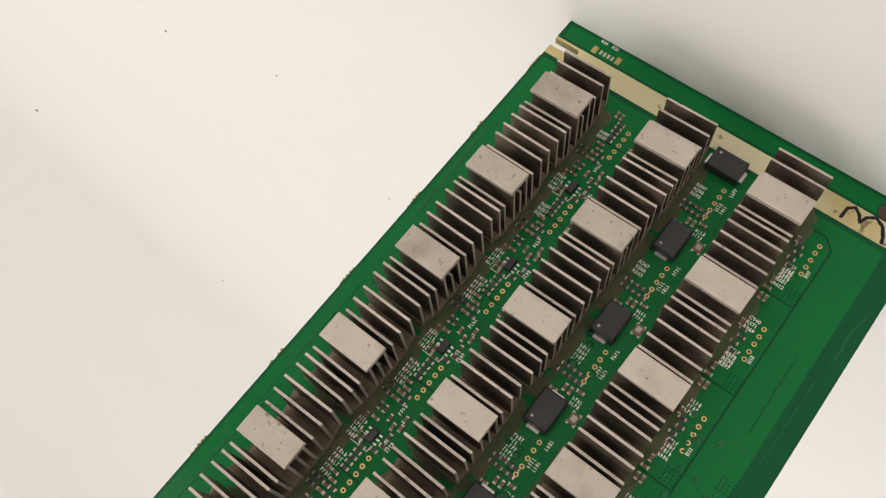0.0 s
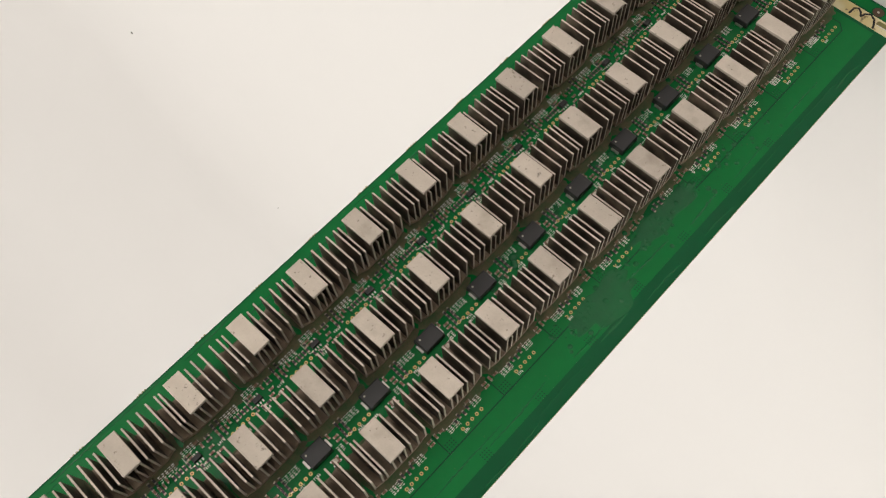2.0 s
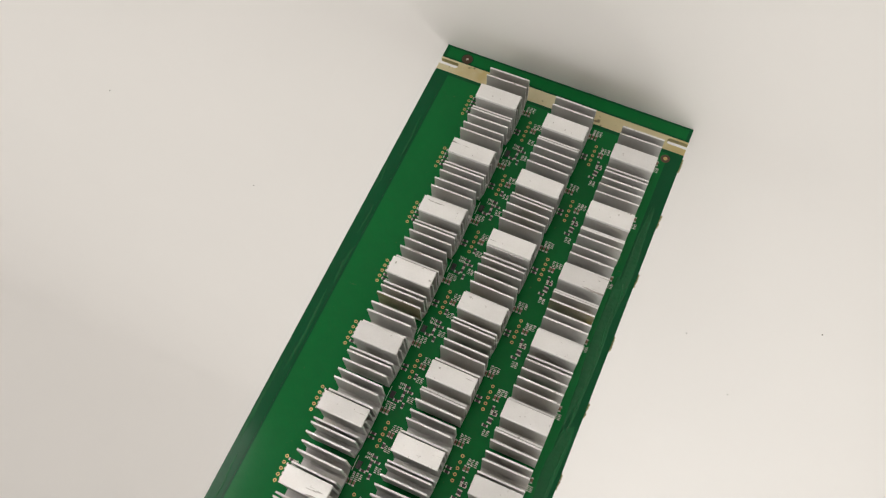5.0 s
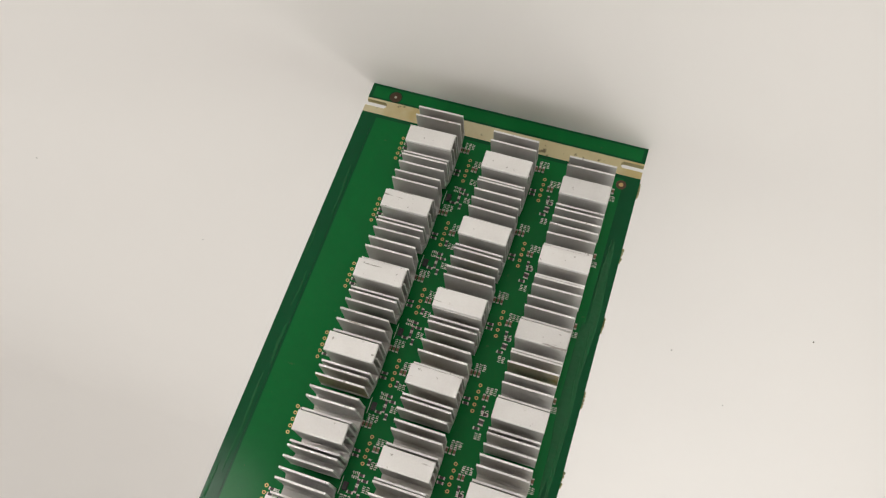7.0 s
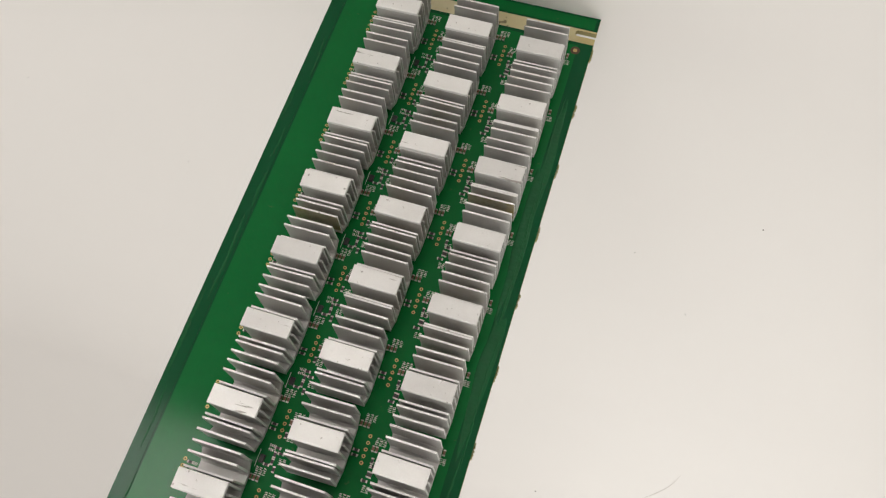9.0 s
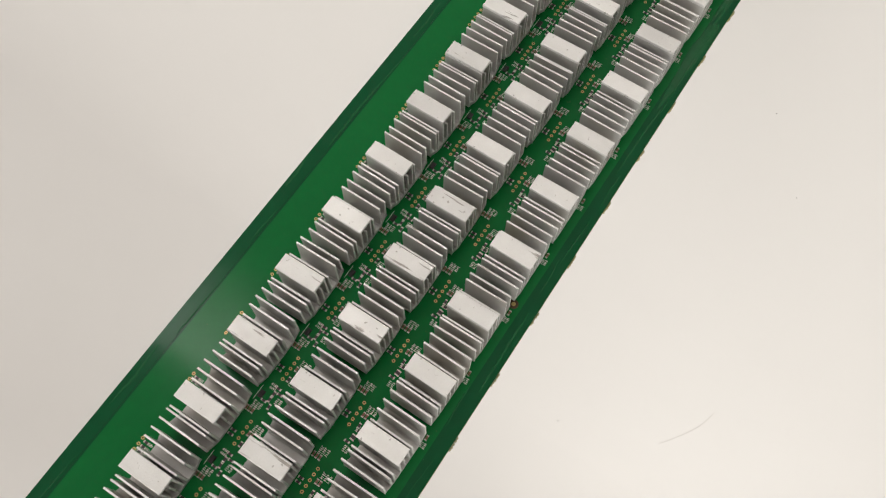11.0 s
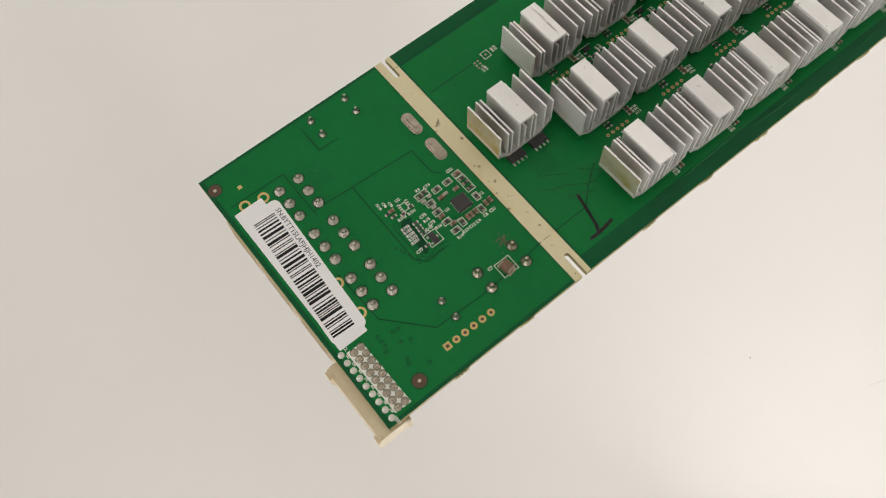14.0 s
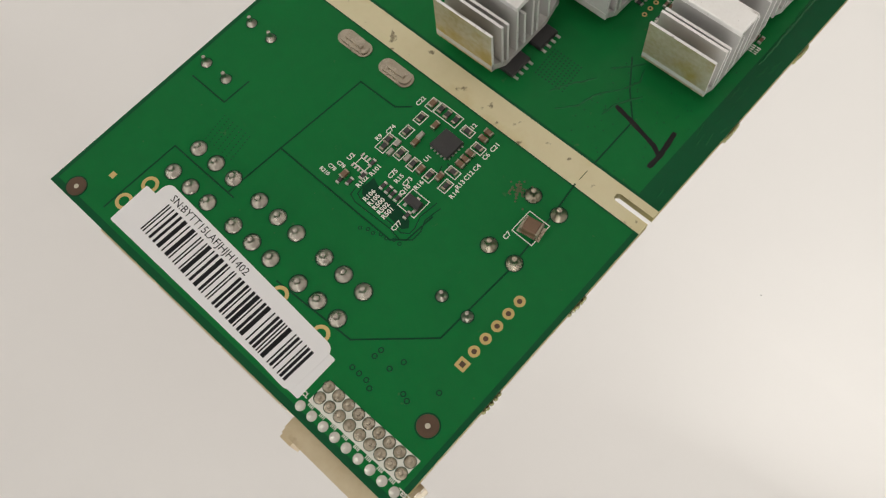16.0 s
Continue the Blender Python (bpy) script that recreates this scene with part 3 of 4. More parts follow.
    front_sot.append((U - 16.3, V - 1.9, 0))
    silk_front.line([(U - 18.9, V - 4.6), (U - 18.9, V - 1.0), (U - 18.2, V - 1.0)], 0.15, TOP - 0.02, TOP + 0.004)
    front_caps += [(U - 8.9 + 1.25 * i, V - 3.0 + 0.3 * (i % 3), 90) for i in range(4)] + [(U + 2.2, V - 4.0, 0), (U + 2.2, V - 3.0, 0)]
    front_res += [(U + 0.8 - 1.1 * i, V - 2.2, 90) for i in range(5)] + [(U - 3.5, V + 2.4, 0), (U - 5.2, V + 2.4, 0)]
    V = 45.6
    if printed[1]:
        marks += [(t, U - 2.1 - 1.05 * k, V - 4.8) for k, t in enumerate(printed[1])]
    else:
        words(silk_front, U - 1.5, V - 3.2, 5, 2.1, 1.0, along=False)
    words(silk_front, U + 0.5, V + 1.6, 1, 2.1)
    words(silk_front, U - 3.6, V + 1.9, 2, 2.0, 1.0)
    words(silk_front, U - 10.0, V + 1.0, 2, 2.0, 1.0, along=False)
    front_res += [(U - 6.0 - 1.4 * r, V - 4.2 + 1.2 * i, 90) for r in (0, 1) for i in range(4)]
    front_caps += [(U - 9.4, V - 2.0, 0), (U - 9.4, V - 0.9, 0), (U - 8.6, V + 0.6, 90), (U - 10.8, V - 3.4, 90)]
    V = 64.9
    if printed[2]:
        marks += [(t, U + (0.4 if t in ("C940", "R571", "R569") else -4.6 if j else -8.0) - 1.05 * k, V - 3.2) for k, t in enumerate(printed[2])]
    else:
        words(silk_front, U + 1.6, V - 2.4, 3, 2.0, 1.0, along=False)
    words(silk_front, U - 6.2, V - 2.0, 4, 2.0, 1.0, along=False)
    words(silk_front, U - 6.0, V + 0.9, 1, 1.6, 1.0)
    front_res += [(U - 2.0 - 1.5 * i, V - 2.9 + 0.5 * (i % 2), 90) for i in range(4)]
    front_caps += [(U - 10.6, V - 3.4, 0), (U - 12.4, V - 3.5, 90), (U - 14.4, V - 3.7, 0), (U - 14.4, V - 2.7, 0), (U - 1.0, V - 3.8, 0)]
scatter("capacitor", cap, [CERAMIC, TIN], sorted(caps), -1)
scatter("resistor", res, [RESISTOR, TIN], sorted(ress), -1)
scatter("capacitor", cap, [CERAMIC, FLUX], sorted(front_caps, reverse=True), 1)
scatter("resistor", res, [RESISTOR, FLUX], sorted(front_res, reverse=True), 1)
scatter("small_chip", sot, [PLASTIC, TIN], front_sot, 1)
scatter("small_chip", Shape().taper(2.0, 1.2, 0, 0.6, 0.08), [PLASTIC], rear_ic, -1)

# clusters of thermal holes
holes = Shape()
for j in range(0, 20):
    for a in range(4):
        for b in range(4):
            holes.lathe([(0.2, TOP - 0.01), (0.18, TOP + 0.004)], 476.0 - PITCH * j - 0.75 * a, 64.4 + 0.75 * b, sides=6)
            if j > 1:
                holes.lathe([(0.2, TOP - 0.01), (0.18, TOP + 0.004)], 480.0 - PITCH * j - 0.75 * a, 72.2 + 0.75 * b, sides=6)
part("perforation", holes.mesh("perforation", 1, [TRACE], absolute=True), board, kind="stuff")
holes = Shape()
for a in range(10):
    for b in range(9):
        holes.lathe([(0.17, TOP - 0.01), (0.15, TOP + 0.004)], 67.4 + 0.62 * a, 25.2 + 0.72 * b + 0.06 * a, sides=6)
for u, v in ((15.5, 17.2), (14.2, 17.3), (10.8, 18.6), (10.8, 17.2), (10.8, 15.7), (10.2, 14.5), (14.3, 14.3), (16.4, 13.4), (12.9, 10.2), (12.5, 9.1), (16.5, 6.4)):
    holes.ring(0.28, 0.48, TOP - 0.01, TOP + 0.01, u, v, sides=12)
for k in range(7):
    holes.ring(0.2, 0.36, TOP - 0.01, TOP + 0.01, 27.6 + 0.3 * (k % 2) + 0.35 * k, 33.5 - 1.1 * k, sides=10)
for a in range(9):
    for b in range(7):
        holes.lathe([(0.13, TOP - 0.01), (0.11, TOP + 0.004)], 22.3 + 0.62 * a, 58.4 + 1.05 * b + 0.1 * a, sides=6)
for k in range(60):
    holes.lathe([(0.12, TOP - 0.01), (0.1, TOP + 0.004)], rnd.uniform(60, 90), rnd.uniform(5.0, 22.0), sides=6)
part("perforation", holes.mesh("perforation", -1, [TRACE], absolute=True), board, kind="stuff")

# moulded black components between the rows of the front face
ind = Shape().taper(6.6, 4.6, 0.05, 2.3, 0.25).box(-3.9, -3.2, -1.2, 1.2, 0.0, 0.5, 1).box(3.2, 3.9, -1.2, 1.2, 0.0, 0.5, 1)
ind.lathe([(0.28, 2.29), (0.26, 2.32)], -2.2, -1.2, slot=2, sides=10)
scatter("moulded_diode", ind, [PLASTIC, TIN, LENS], [(471.3 - 19.6 * j, 43.4, 0) for j in range(20)] + [(490.2, 43.4, 90)], 1, label="black moulded component with tinned ends")
led = Shape().box(-1.0, 1.0, -0.8, 0.8, 0, 0.35, 0).taper(1.1, 1.0, 0.3, 0.7, 0.1, 1)
for s in (-1, 1):
    for t in (-1, 1):
        led.box(s * 0.95 - 0.3, s * 0.95 + 0.3, t * 0.65 - 0.22, t * 0.65 + 0.22, 0, 0.3, 2)
scatter("indicator_lamp", led, [CERAMIC, LENS, TIN], [(473.2 - 19.6 * j, 47.9, 0) for j in range(20)], 1)

# power chips beside the strip
mos = Shape().taper(4.6, 3.6, 0.05, 1.0, 0.12)
for i in range(4):
    mos.box(-1.9 + 1.27 * i - 0.22, -1.9 + 1.27 * i + 0.22, -2.7, -1.7, 0, 0.22, 1)
scatter("power_chip", mos, [PLASTIC, TIN], [(66.3, 35.0, 0), (73.4, 34.9, 0)], -1, label="black power chip with tinned legs")

# controller block near the connector end
qfn = Shape().taper(3.9, 3.9, 0.0, 0.85, 0.06)
for i in range(5):
    o = -1.5 + 0.75 * i
    for s in (-1, 1):
        qfn.box(o - 0.16, o + 0.16, s * 2.0 - 0.22, s * 2.0 + 0.22, -0.01, 0.12, 1).box(s * 2.0 - 0.22, s * 2.0 + 0.22, o - 0.16, o + 0.16, -0.01, 0.12, 1)
scatter("controller_chip", qfn, [PLASTIC, TIN], [(47.4, 33.0, -2)], -1)
scatter("transistor", Shape().taper(1.5, 2.9, 0.08, 1.0, 0.12).box(-1.3, -0.6, -1.2, -0.7, 0, 0.15, 1).box(-1.3, -0.6, 0.7, 1.2, 0, 0.15, 1).box(0.6, 1.3, -0.3, 0.3, 0, 0.15, 1),
        [PLASTIC, TIN], [(36.2, 29.9, 0)], -1)
big_cap = Shape().taper(1.1, 0.85, 0, 0.75, 0.08, 0).taper(0.3, 0.9, 0, 0.78, 0.08, 1, -0.65).taper(0.3, 0.9, 0, 0.78, 0.08, 1, 0.65)
mid_res = Shape().taper(0.9, 0.7, 0, 0.6, 0.05, 0).taper(0.3, 0.75, 0, 0.62, 0.05, 1, -0.5).taper(0.3, 0.75, 0, 0.62, 0.05, 1, 0.5)
big_res = Shape().taper(1.05, 0.8, 0, 0.42, 0.05, 0).taper(0.32, 0.85, 0, 0.45, 0.05, 1, -0.65).taper(0.32, 0.85, 0, 0.45, 0.05, 1, 0.65)
scatter("capacitor", big_cap, [CERAMIC, FLUX], [(51.6, 40.0, 0), (48.8, 36.8, 0), (44.4, 37.2, 0), (41.3, 33.1, 0), (42.3, 29.9, 0), (32.6, 42.0, 0),
    (46.1, 28.9, 90), (47.3, 28.9, 90), (48.6, 28.9, 90), (52.0, 29.1, 90), (53.4, 29.2, 90)], -1)
scatter("resistor", big_res, [RESISTOR, FLUX], [(51.8, 38.2, 0), (51.7, 36.7, 0), (51.8, 35.0, 0), (48.4, 39.7, 0), (45.0, 39.7, 0), (41.9, 41.0, 0), (40.6, 40.7, 0), (41.4, 37.7, 0), (41.3, 34.8, 0), (41.5, 31.4, 0), (41.8, 28.1, 0),
    (44.4, 28.9, 90), (50.3, 28.7, 90), (51.5, 32.1, 90)], -1)
scatter("jumper_link", mid_res, [SILVER, JOINT], [(45.9, 37.4, 0), (42.3, 39.3, 0), (40.4, 39.1, 0), (41.4, 36.2, 0)], -1)
scatter("resistor", res, [RESISTOR, TIN], [(35.3, 35.8, 0), (35.3, 34.6, 0), (35.2, 33.6, 0), (35.2, 32.5, 0), (34.0, 29.3, 0), (31.5, 41.9, 0), (32.3, 40.5, 0), (37.1, 40.0, 0), (34.5, 39.6, 0)], -1)
scatter("large_capacitor", Shape().taper(2.5, 2.3, 0.0, 1.9, 0.15, 0).taper(0.35, 2.35, 0, 1.94, 0.12, 1, -1.35).taper(0.35, 2.35, 0, 1.94, 0.12, 1, 1.35).box(-2.0, 2.0, -1.3, 1.3, -0.01, 0.06, 1),
        [CERAMIC, FLUX], [(44.9, 12.9, -80)], -1, label="brown ceramic capacitor with tinned ends")
outline = silk_rear
for u0, u1, v0, v1 in ((50.6, 52.9, 34.2, 39.0), (47.3, 49.5, 39.0, 40.5), (43.9, 46.1, 39.0, 40.5), (39.5, 43.0, 40.0, 41.8), (40.3, 42.5, 37.0, 38.5), (40.2, 42.4, 34.0, 35.5), (40.4, 42.6, 30.6, 32.1), (40.7, 42.9, 27.4, 28.9), (43.6, 45.1, 27.8, 30.0), (49.5, 51.0, 27.6, 29.8), (50.8, 52.2, 31.0, 33.2), (50.5, 52.7, 39.2, 40.8), (34.4, 38.0, 28.2, 31.8), (35.2, 36.7, 40.0, 42.1), (42.9, 47.2, 11.2, 15.2)):
    outline.line([(u0, v0), (u1, v0), (u1, v1), (u0, v1), (u0, v0)], 0.16, TOP - 0.02, TOP + 0.004)
outline.line([(79.2, 62.0), (81.4, 62.0), (81.4, 64.2), (79.2, 64.2), (79.2, 62.0)], 0.16, TOP - 0.02, TOP + 0.004)
words(silk_rear, 77.6, 59.8, 2, 1.6, 0.95, along=False)
words(silk_rear, 83.6, 63.4, 2, 1.6, 0.95, along=False)
for i in range(8):
    words(silk_rear, 2.75 + 0.04 * i, 19.1 - 2.3 * i, 1, 1.1, 0.9, along=False)
scatter("solder_land", Shape().taper(0.62, 0.5, -0.01, 0.07, 0.03), [FLUX], [(76.2 + 1.1 * a, 60.9 + 0.95 * b, 0) for a in range(2) for b in range(3)] + [(80.3, 63.1, 0)], -1)
part("silkscreen_print", silk_rear.mesh("silkscreen_print", -1, [SILK], absolute=True), board, label="white printed outlines and lettering", kind="stuff")
part("silkscreen_print", silk_front.mesh("silkscreen_print", 1, [SILK], absolute=True), board, label="white printed lettering", kind="stuff")


def lettering(text, size, mat, parent, right, up, place, name="lettering", label=""):
    """Flat lettering whose reading direction is right and whose tops point up; both are world directions."""
    curve = bpy.data.curves.new(name, "FONT")
    curve.body, curve.size, curve.extrude, curve.offset = text, size * 0.001, 0.000006, (0.00003 if mat == SILK else 0.0)
    curve.align_x, curve.align_y, curve.resolution_u = "LEFT", "BOTTOM_BASELINE", 2
    tmp = bpy.data.objects.new(name, curve)
    scene.collection.objects.link(tmp)
    bpy.context.view_layer.update()
    data = bpy.data.meshes.new_from_object(tmp.evaluated_get(bpy.context.evaluated_depsgraph_get()))
    bpy.data.objects.remove(tmp)
    data.materials.clear()
    data.materials.append(mat)
    right, up = Vector(right), Vector(up)
    m = Matrix((right, up, right.cross(up))).transposed().to_4x4()
    data.transform(m)
    return part(name, data, parent, place, label)


EU, EV = (0, 0, -1), (1, 0, 0)
for text, u, v in (("R106", 31.4, 36.0), ("R105", 31.3, 34.9), ("R500", 31.3, 33.8), ("R502", 31.2, 32.7), ("R501", 31.1, 31.6), ("Q10", 36.0, 32.3), ("C77", 30.6, 29.0), ("R102", 32.4, 38.6),
                   ("R101", 35.3, 38.4), ("U2", 35.0, 43.2), ("R9", 40.6, 42.2), ("C75", 36.9, 35.8), ("R15", 37.0, 34.4), ("C73", 37.4, 33.0), ("R16", 38.2, 31.2), ("R14", 40.7, 25.8),
                   ("R13", 42.6, 26.2), ("C12", 44.6, 26.2), ("C4", 46.8, 26.2), ("C6", 49.3, 26.4), ("C21", 51.2, 26.4), ("R12", 51.6, 31.6), ("U1", 42.9, 33.4), ("C22", 49.8, 41.6), ("C74", 42.6, 41.7), ("C7", 41.0, 14.8)):
    lettering(text, 1.15, SILK, board, EU, EV, spot(u, v, -(TOP + 0.012)))
for text, u, v in (("R210", 30.7, 46.0), ("C78", 32.0, 45.4), ("C78", 33.3, 44.6)):
    lettering(text, 0.95, SILK, board, (-1, 0, 0), EU, spot(u, v, -(TOP + 0.012)))
for text, u, v in (("TEST", 2.3, 1.5), ("TSCL", 3.0, 22.6)):
    lettering(text, 1.0, SILK, board, (-1, 0, 0), EU, spot(u, v, -(TOP + 0.012)))

marks += [("R24", 501.2, 8.0), ("R25", 501.2, 10.6)]
for text, u, v in marks:
    lettering(text, 1.0, SILK, board, (1, 0, 0), (0, 0, -1), spot(u, v, TOP + 0.012))

# solder joints of the parts on the other face
joint = Shape().lathe([(1.42, 0.0), (1.4, 0.12), (1.05, 0.42), (0.62, 0.75), (0.5, 0.95), (0.42, 1.3), (0.25, 1.42)], sides=16).ring(1.37, 1.58, -0.01, 0.016, sides=20, slot=1)
for u0, u1 in ((20.2, 14.5),):
    scatter("solder_joint", joint, [JOINT, TRACE], [(u + 0.015 * i, v, 0) for u in (u0, u1) for i, v in enumerate((64.1, 59.75, 55.45, 49.2, 44.8, 40.5, 34.2, 29.9, 25.6))], -1, smooth=True)
thin = Shape().lathe([(0.95, 0.0), (0.9, 0.15), (0.5, 0.55), (0.36, 0.9), (0.34, 1.9), (0.2, 2.0)], sides=12).ring(0.90, 1.11, -0.01, 0.016, sides=20, slot=1)
scatter("solder_joint", thin, [JOINT, TRACE], [(43.1, 75.8, 0), (43.1, 70.8, 0), (32.3, 75.8, 0), (32.3, 70.7, 0), (27.7, 16.1, 0), (27.8, 11.0, 0)], -1, smooth=True)
wide = Shape().lathe([(1.35, 0.0), (1.3, 0.15), (0.8, 0.6), (0.5, 1.1), (0.42, 1.9), (0.25, 2.0)], sides=14).ring(1.30, 1.51, -0.01, 0.016, sides=20, slot=1)
scatter("solder_joint", wide, [FLUX, TRACE], [(49.6, 16.5, 0), (49.6, 11.3, 0), (38.7, 16.2, 0), (38.9, 11.3, 0)], -1, smooth=True)
small = Shape().lathe([(0.92, 0.0), (0.88, 0.1), (0.6, 0.3), (0.36, 0.42), (0.3, 0.75), (0.18, 0.8)], sides=12).ring(0.87, 0.98, -0.01, 0.016, sides=20, slot=1)
scatter("solder_joint", small, [FLUX, TRACE], [(4.35 + 2.05 * r + 0.02 * i, 19.0 - 2.04 * i + 0.15 * r, 0) for r in (0, 1) for i in range(9)], -1, smooth=True)
scatter("test_pad", Shape().lathe([(0.82, 0), (0.78, 0.08), (0.4, 0.2), (0.1, 0.24)], sides=14), [TIN], [(1.65 + 0.045 * i, 20.3 - 2.33 * i, 0) for i in range(9)], -1, smooth=True)
part("header_patch", Shape().prism([(2.9, 20.0), (7.2, 19.8), (7.6, 1.8), (3.3, 2.0)], C1 - 0.02, TOP).mesh("header_patch", -1, [SILK], absolute=True), board, label="white printed patch under header pins")
slot_blob = Shape()
slot_blob.prism([(1.6 * math.cos(t) , 2.0 * (1 if math.sin(t) >= 0 else -1) + 1.6 * math.sin(t)) for t in [math.pi * 2 * k / 20 for k in range(20)]], -0.01, 0.25)
slot_blob.prism([(1.1 * math.cos(t) , 2.0 * (1 if math.sin(t) >= 0 else -1) + 1.1 * math.sin(t)) for t in [math.pi * 2 * k / 20 for k in range(20)]], 0.2, 0.55)
slot_blob.box(-0.35, 0.35, -1.9, 1.9, 0.5, 0.9)
scatter("busbar_joint", slot_blob, [FLUX], [(51.9, 58.6, 0), (52.1, 48.9, 0)], -1, smooth=True, label="long tinned solder slot")
pads = [(21.9 + 2.58 * i, 6.7, 0) for i in range(6)]
scatter("gold_pad", Shape().ring(0.42, 0.92, -0.01, 0.05, sides=18).lathe([(0.45, 0.0), (0.44, 0.01)], slot=1, sides=14), [GOLD, COPPER], pads[1:], -1)
scatter("gold_pad", Shape().box(-0.9, 0.9, -0.9, -0.42, -0.01, 0.05).box(-0.9, 0.9, 0.42, 0.9, -0.01, 0.05).box(-0.9, -0.42, -0.42, 0.42, -0.01, 0.05).box(0.42, 0.9, -0.42, 0.42, -0.01, 0.05).lathe([(0.45, 0.0), (0.44, 0.01)], slot=1), [GOLD, COPPER], pads[:1], -1)
mount = Shape().ring(0.36, 1.7, -0.01, 0.03, sides=22, slot=0).lathe([(0.42, 0.03), (0.36, 0.06)], slot=1, sides=12).ring(1.75, 1.95, -0.01, 0.02, sides=22, slot=2)
scatter("mounting_hole", mount, [COPPER, LENS, TRACE], [(2.1, 74.5, 0), (11.9, 4.4, 0), (499.3, 71.4, 0)], -1)
scatter("mounting_hole", mount, [COPPER, LENS, TRACE], [(499.3, 71.4, 0)], 1)
scatter("gold_ring", Shape().ring(0.9, 1.5, -0.01, 0.05, sides=20), [GOLD], [(10.4, 65.2, 0), (5.6, 66.2, 0), (11.4, 35.1, 0), (11.2, 25.8, 0)], -1)
fid = Shape().ring(0.6, 1.35, -0.01, 0.02, sides=20, slot=1).lathe([(0.62, 0.01), (0.58, 0.05)], sides=14)
scatter("fiducial_mark", fid, [GOLD, COPPER], [(489.7, 4.6, 0), (294.4, 6.6, 0)], -1)
scatter("fiducial_mark", fid, [GOLD, COPPER], [(279.4, 64.6, 0)], 1)
part("gold_square", Shape().box(6.9, 8.0, 70.9, 71.9, C1 - 0.01, C1 + 0.04).mesh("gold_square", -1, [GOLD], absolute=True), board)
scatter("chip_land", Shape().box(-0.4, 0.4, -0.17, 0.17, -0.01, 0.05), [TIN], [(u, v, 0) for u in (34.9, 37.2) for v in (40.2, 40.9, 41.6, 42.3)], -1)
scorch = Shape()
for k in range(60):
    a, d = rnd.uniform(0, 6.283), abs(rnd.gauss(0, 0.9))
    scorch.lathe([(0.2, C1 - 0.01), (0.17, TOP + 0.003 + 0.0006 * k)], 48.9 + d * math.cos(a) * 1.2, 19.0 + d * math.sin(a), sides=6)
part("scorch_mark", scorch.mesh("scorch_mark", -1, [GRIME], absolute=True), board, label="brown scorched flux", kind="stuff")
# trimmed lands by the end strip
scatter("test_land", Shape().taper(1.7, 1.1, -0.01, 0.2, 0.08), [GOLD], [(498.9, 8.2, 0), (499.2, 13.6, 0)], 1)
scatter("test_land", Shape().box(-0.5, 0.5, -0.25, 0.25, -0.01, 0.1), [LENS], [(499.0, 9.6 + 0.9 * i, 0) for i in range(4)], 1)

# ragged resin tabs left along the narrow edge
tabs = []
for k in range(3):
    tab = Shape()
    for i in range(5):
        r = 0.34 + 0.12 * rnd.random()
        out = 0.1 - 0.3 * rnd.random()
        tab.lathe([(r * 0.6, -0.74 - 0.012 * i), (r, -0.5), (r * 1.1, 0.4), (r * 0.6, 0.74 + 0.012 * i)], (i - 2) * 0.85 + rnd.uniform(-0.15, 0.15), out, sides=8)
    tabs.append(tab.mesh("resin_tab", 1, [RESIN], True))
for k in range(25):
    if k == 22:
        continue
    part("resin_tab", tabs[k % 3], board, spot(489.5 - PITCH * k, 0, 0), "ragged break-off tab" if k == 0 else "")

# lacquer, thick and rippled
def ridge(side, points, width, height):
    """A smooth bead of lacquer along a line."""
    shape, r = Shape(), random.Random(len(points) * 31 + int(points[0][0]))
    fine = []
    for (a0, b0), (a1, b1) in zip(points, points[1:]):
        n = max(2, int(math.hypot(a1 - a0, b1 - b0) / 0.7))
        fine += [(a0 + (a1 - a0) * k / n, b0 + (b1 - b0) * k / n + r.uniform(-0.12, 0.12)) for k in range(n)]
    fine.append(points[-1])
    rows = []
    for i, (a, b) in enumerate(fine):
        a1, b1 = fine[min(i + 1, len(fine) - 1)]
        a0, b0 = fine[max(i - 1, 0)]
        d = math.hypot(a1 - a0, b1 - b0) or 1.0
        x, y = -(b1 - b0) / d, (a1 - a0) / d
        w = width * (0.7 + 0.5 * r.random()) * math.sin(math.pi * (i + 0.6) / (len(fine) + 0.2)) ** 0.4
        rows.append([(a + x * w * s, b + y * w * s, TOP - 0.03 + height * (1 - s * s)) for s in (-1, -0.6, -0.2, 0.2, 0.6, 1)])
    verts = [p for row in rows for p in row]
    faces = [(i * 6 + k, i * 6 + k + 1, (i + 1) * 6 + k + 1, (i + 1) * 6 + k) for i in range(len(rows) - 1) for k in range(5)]
    shape.solid(verts, faces)
    part("lacquer_bead", shape.mesh("lacquer_bead", side, [LACQUER], True, absolute=True), board)


mix = random.Random(5)
for side, low, high in ((-1, 1.2, 4.6), (1, 1.2, 5.0), (1, 75.2, 78.2), (-1, 75.2, 78.2), (1, 67.6, 73.5)):
    u = 92.0
    while u < 470:
        step = mix.uniform(9, 30)
        v = mix.uniform(low, high)
        ridge(side, [(u, v), (u + step / 2, v + mix.uniform(-0.5, 0.5)), (u + step, v + mix.uniform(-0.7, 0.7))], mix.uniform(0.12, 0.4), mix.uniform(0.06, 0.12))
        u += step * mix.uniform(0.5, 1.3) + (8 if low > 60 else 0)
for k in range(16):
    u, v = mix.uniform(61, 95), mix.uniform(1.0, 3.6)
    ridge(-1, [(u, v), (u + mix.uniform(1.0, 3.0), v + mix.uniform(-0.5, 0.5))], mix.uniform(0.07, 0.16), 0.06)

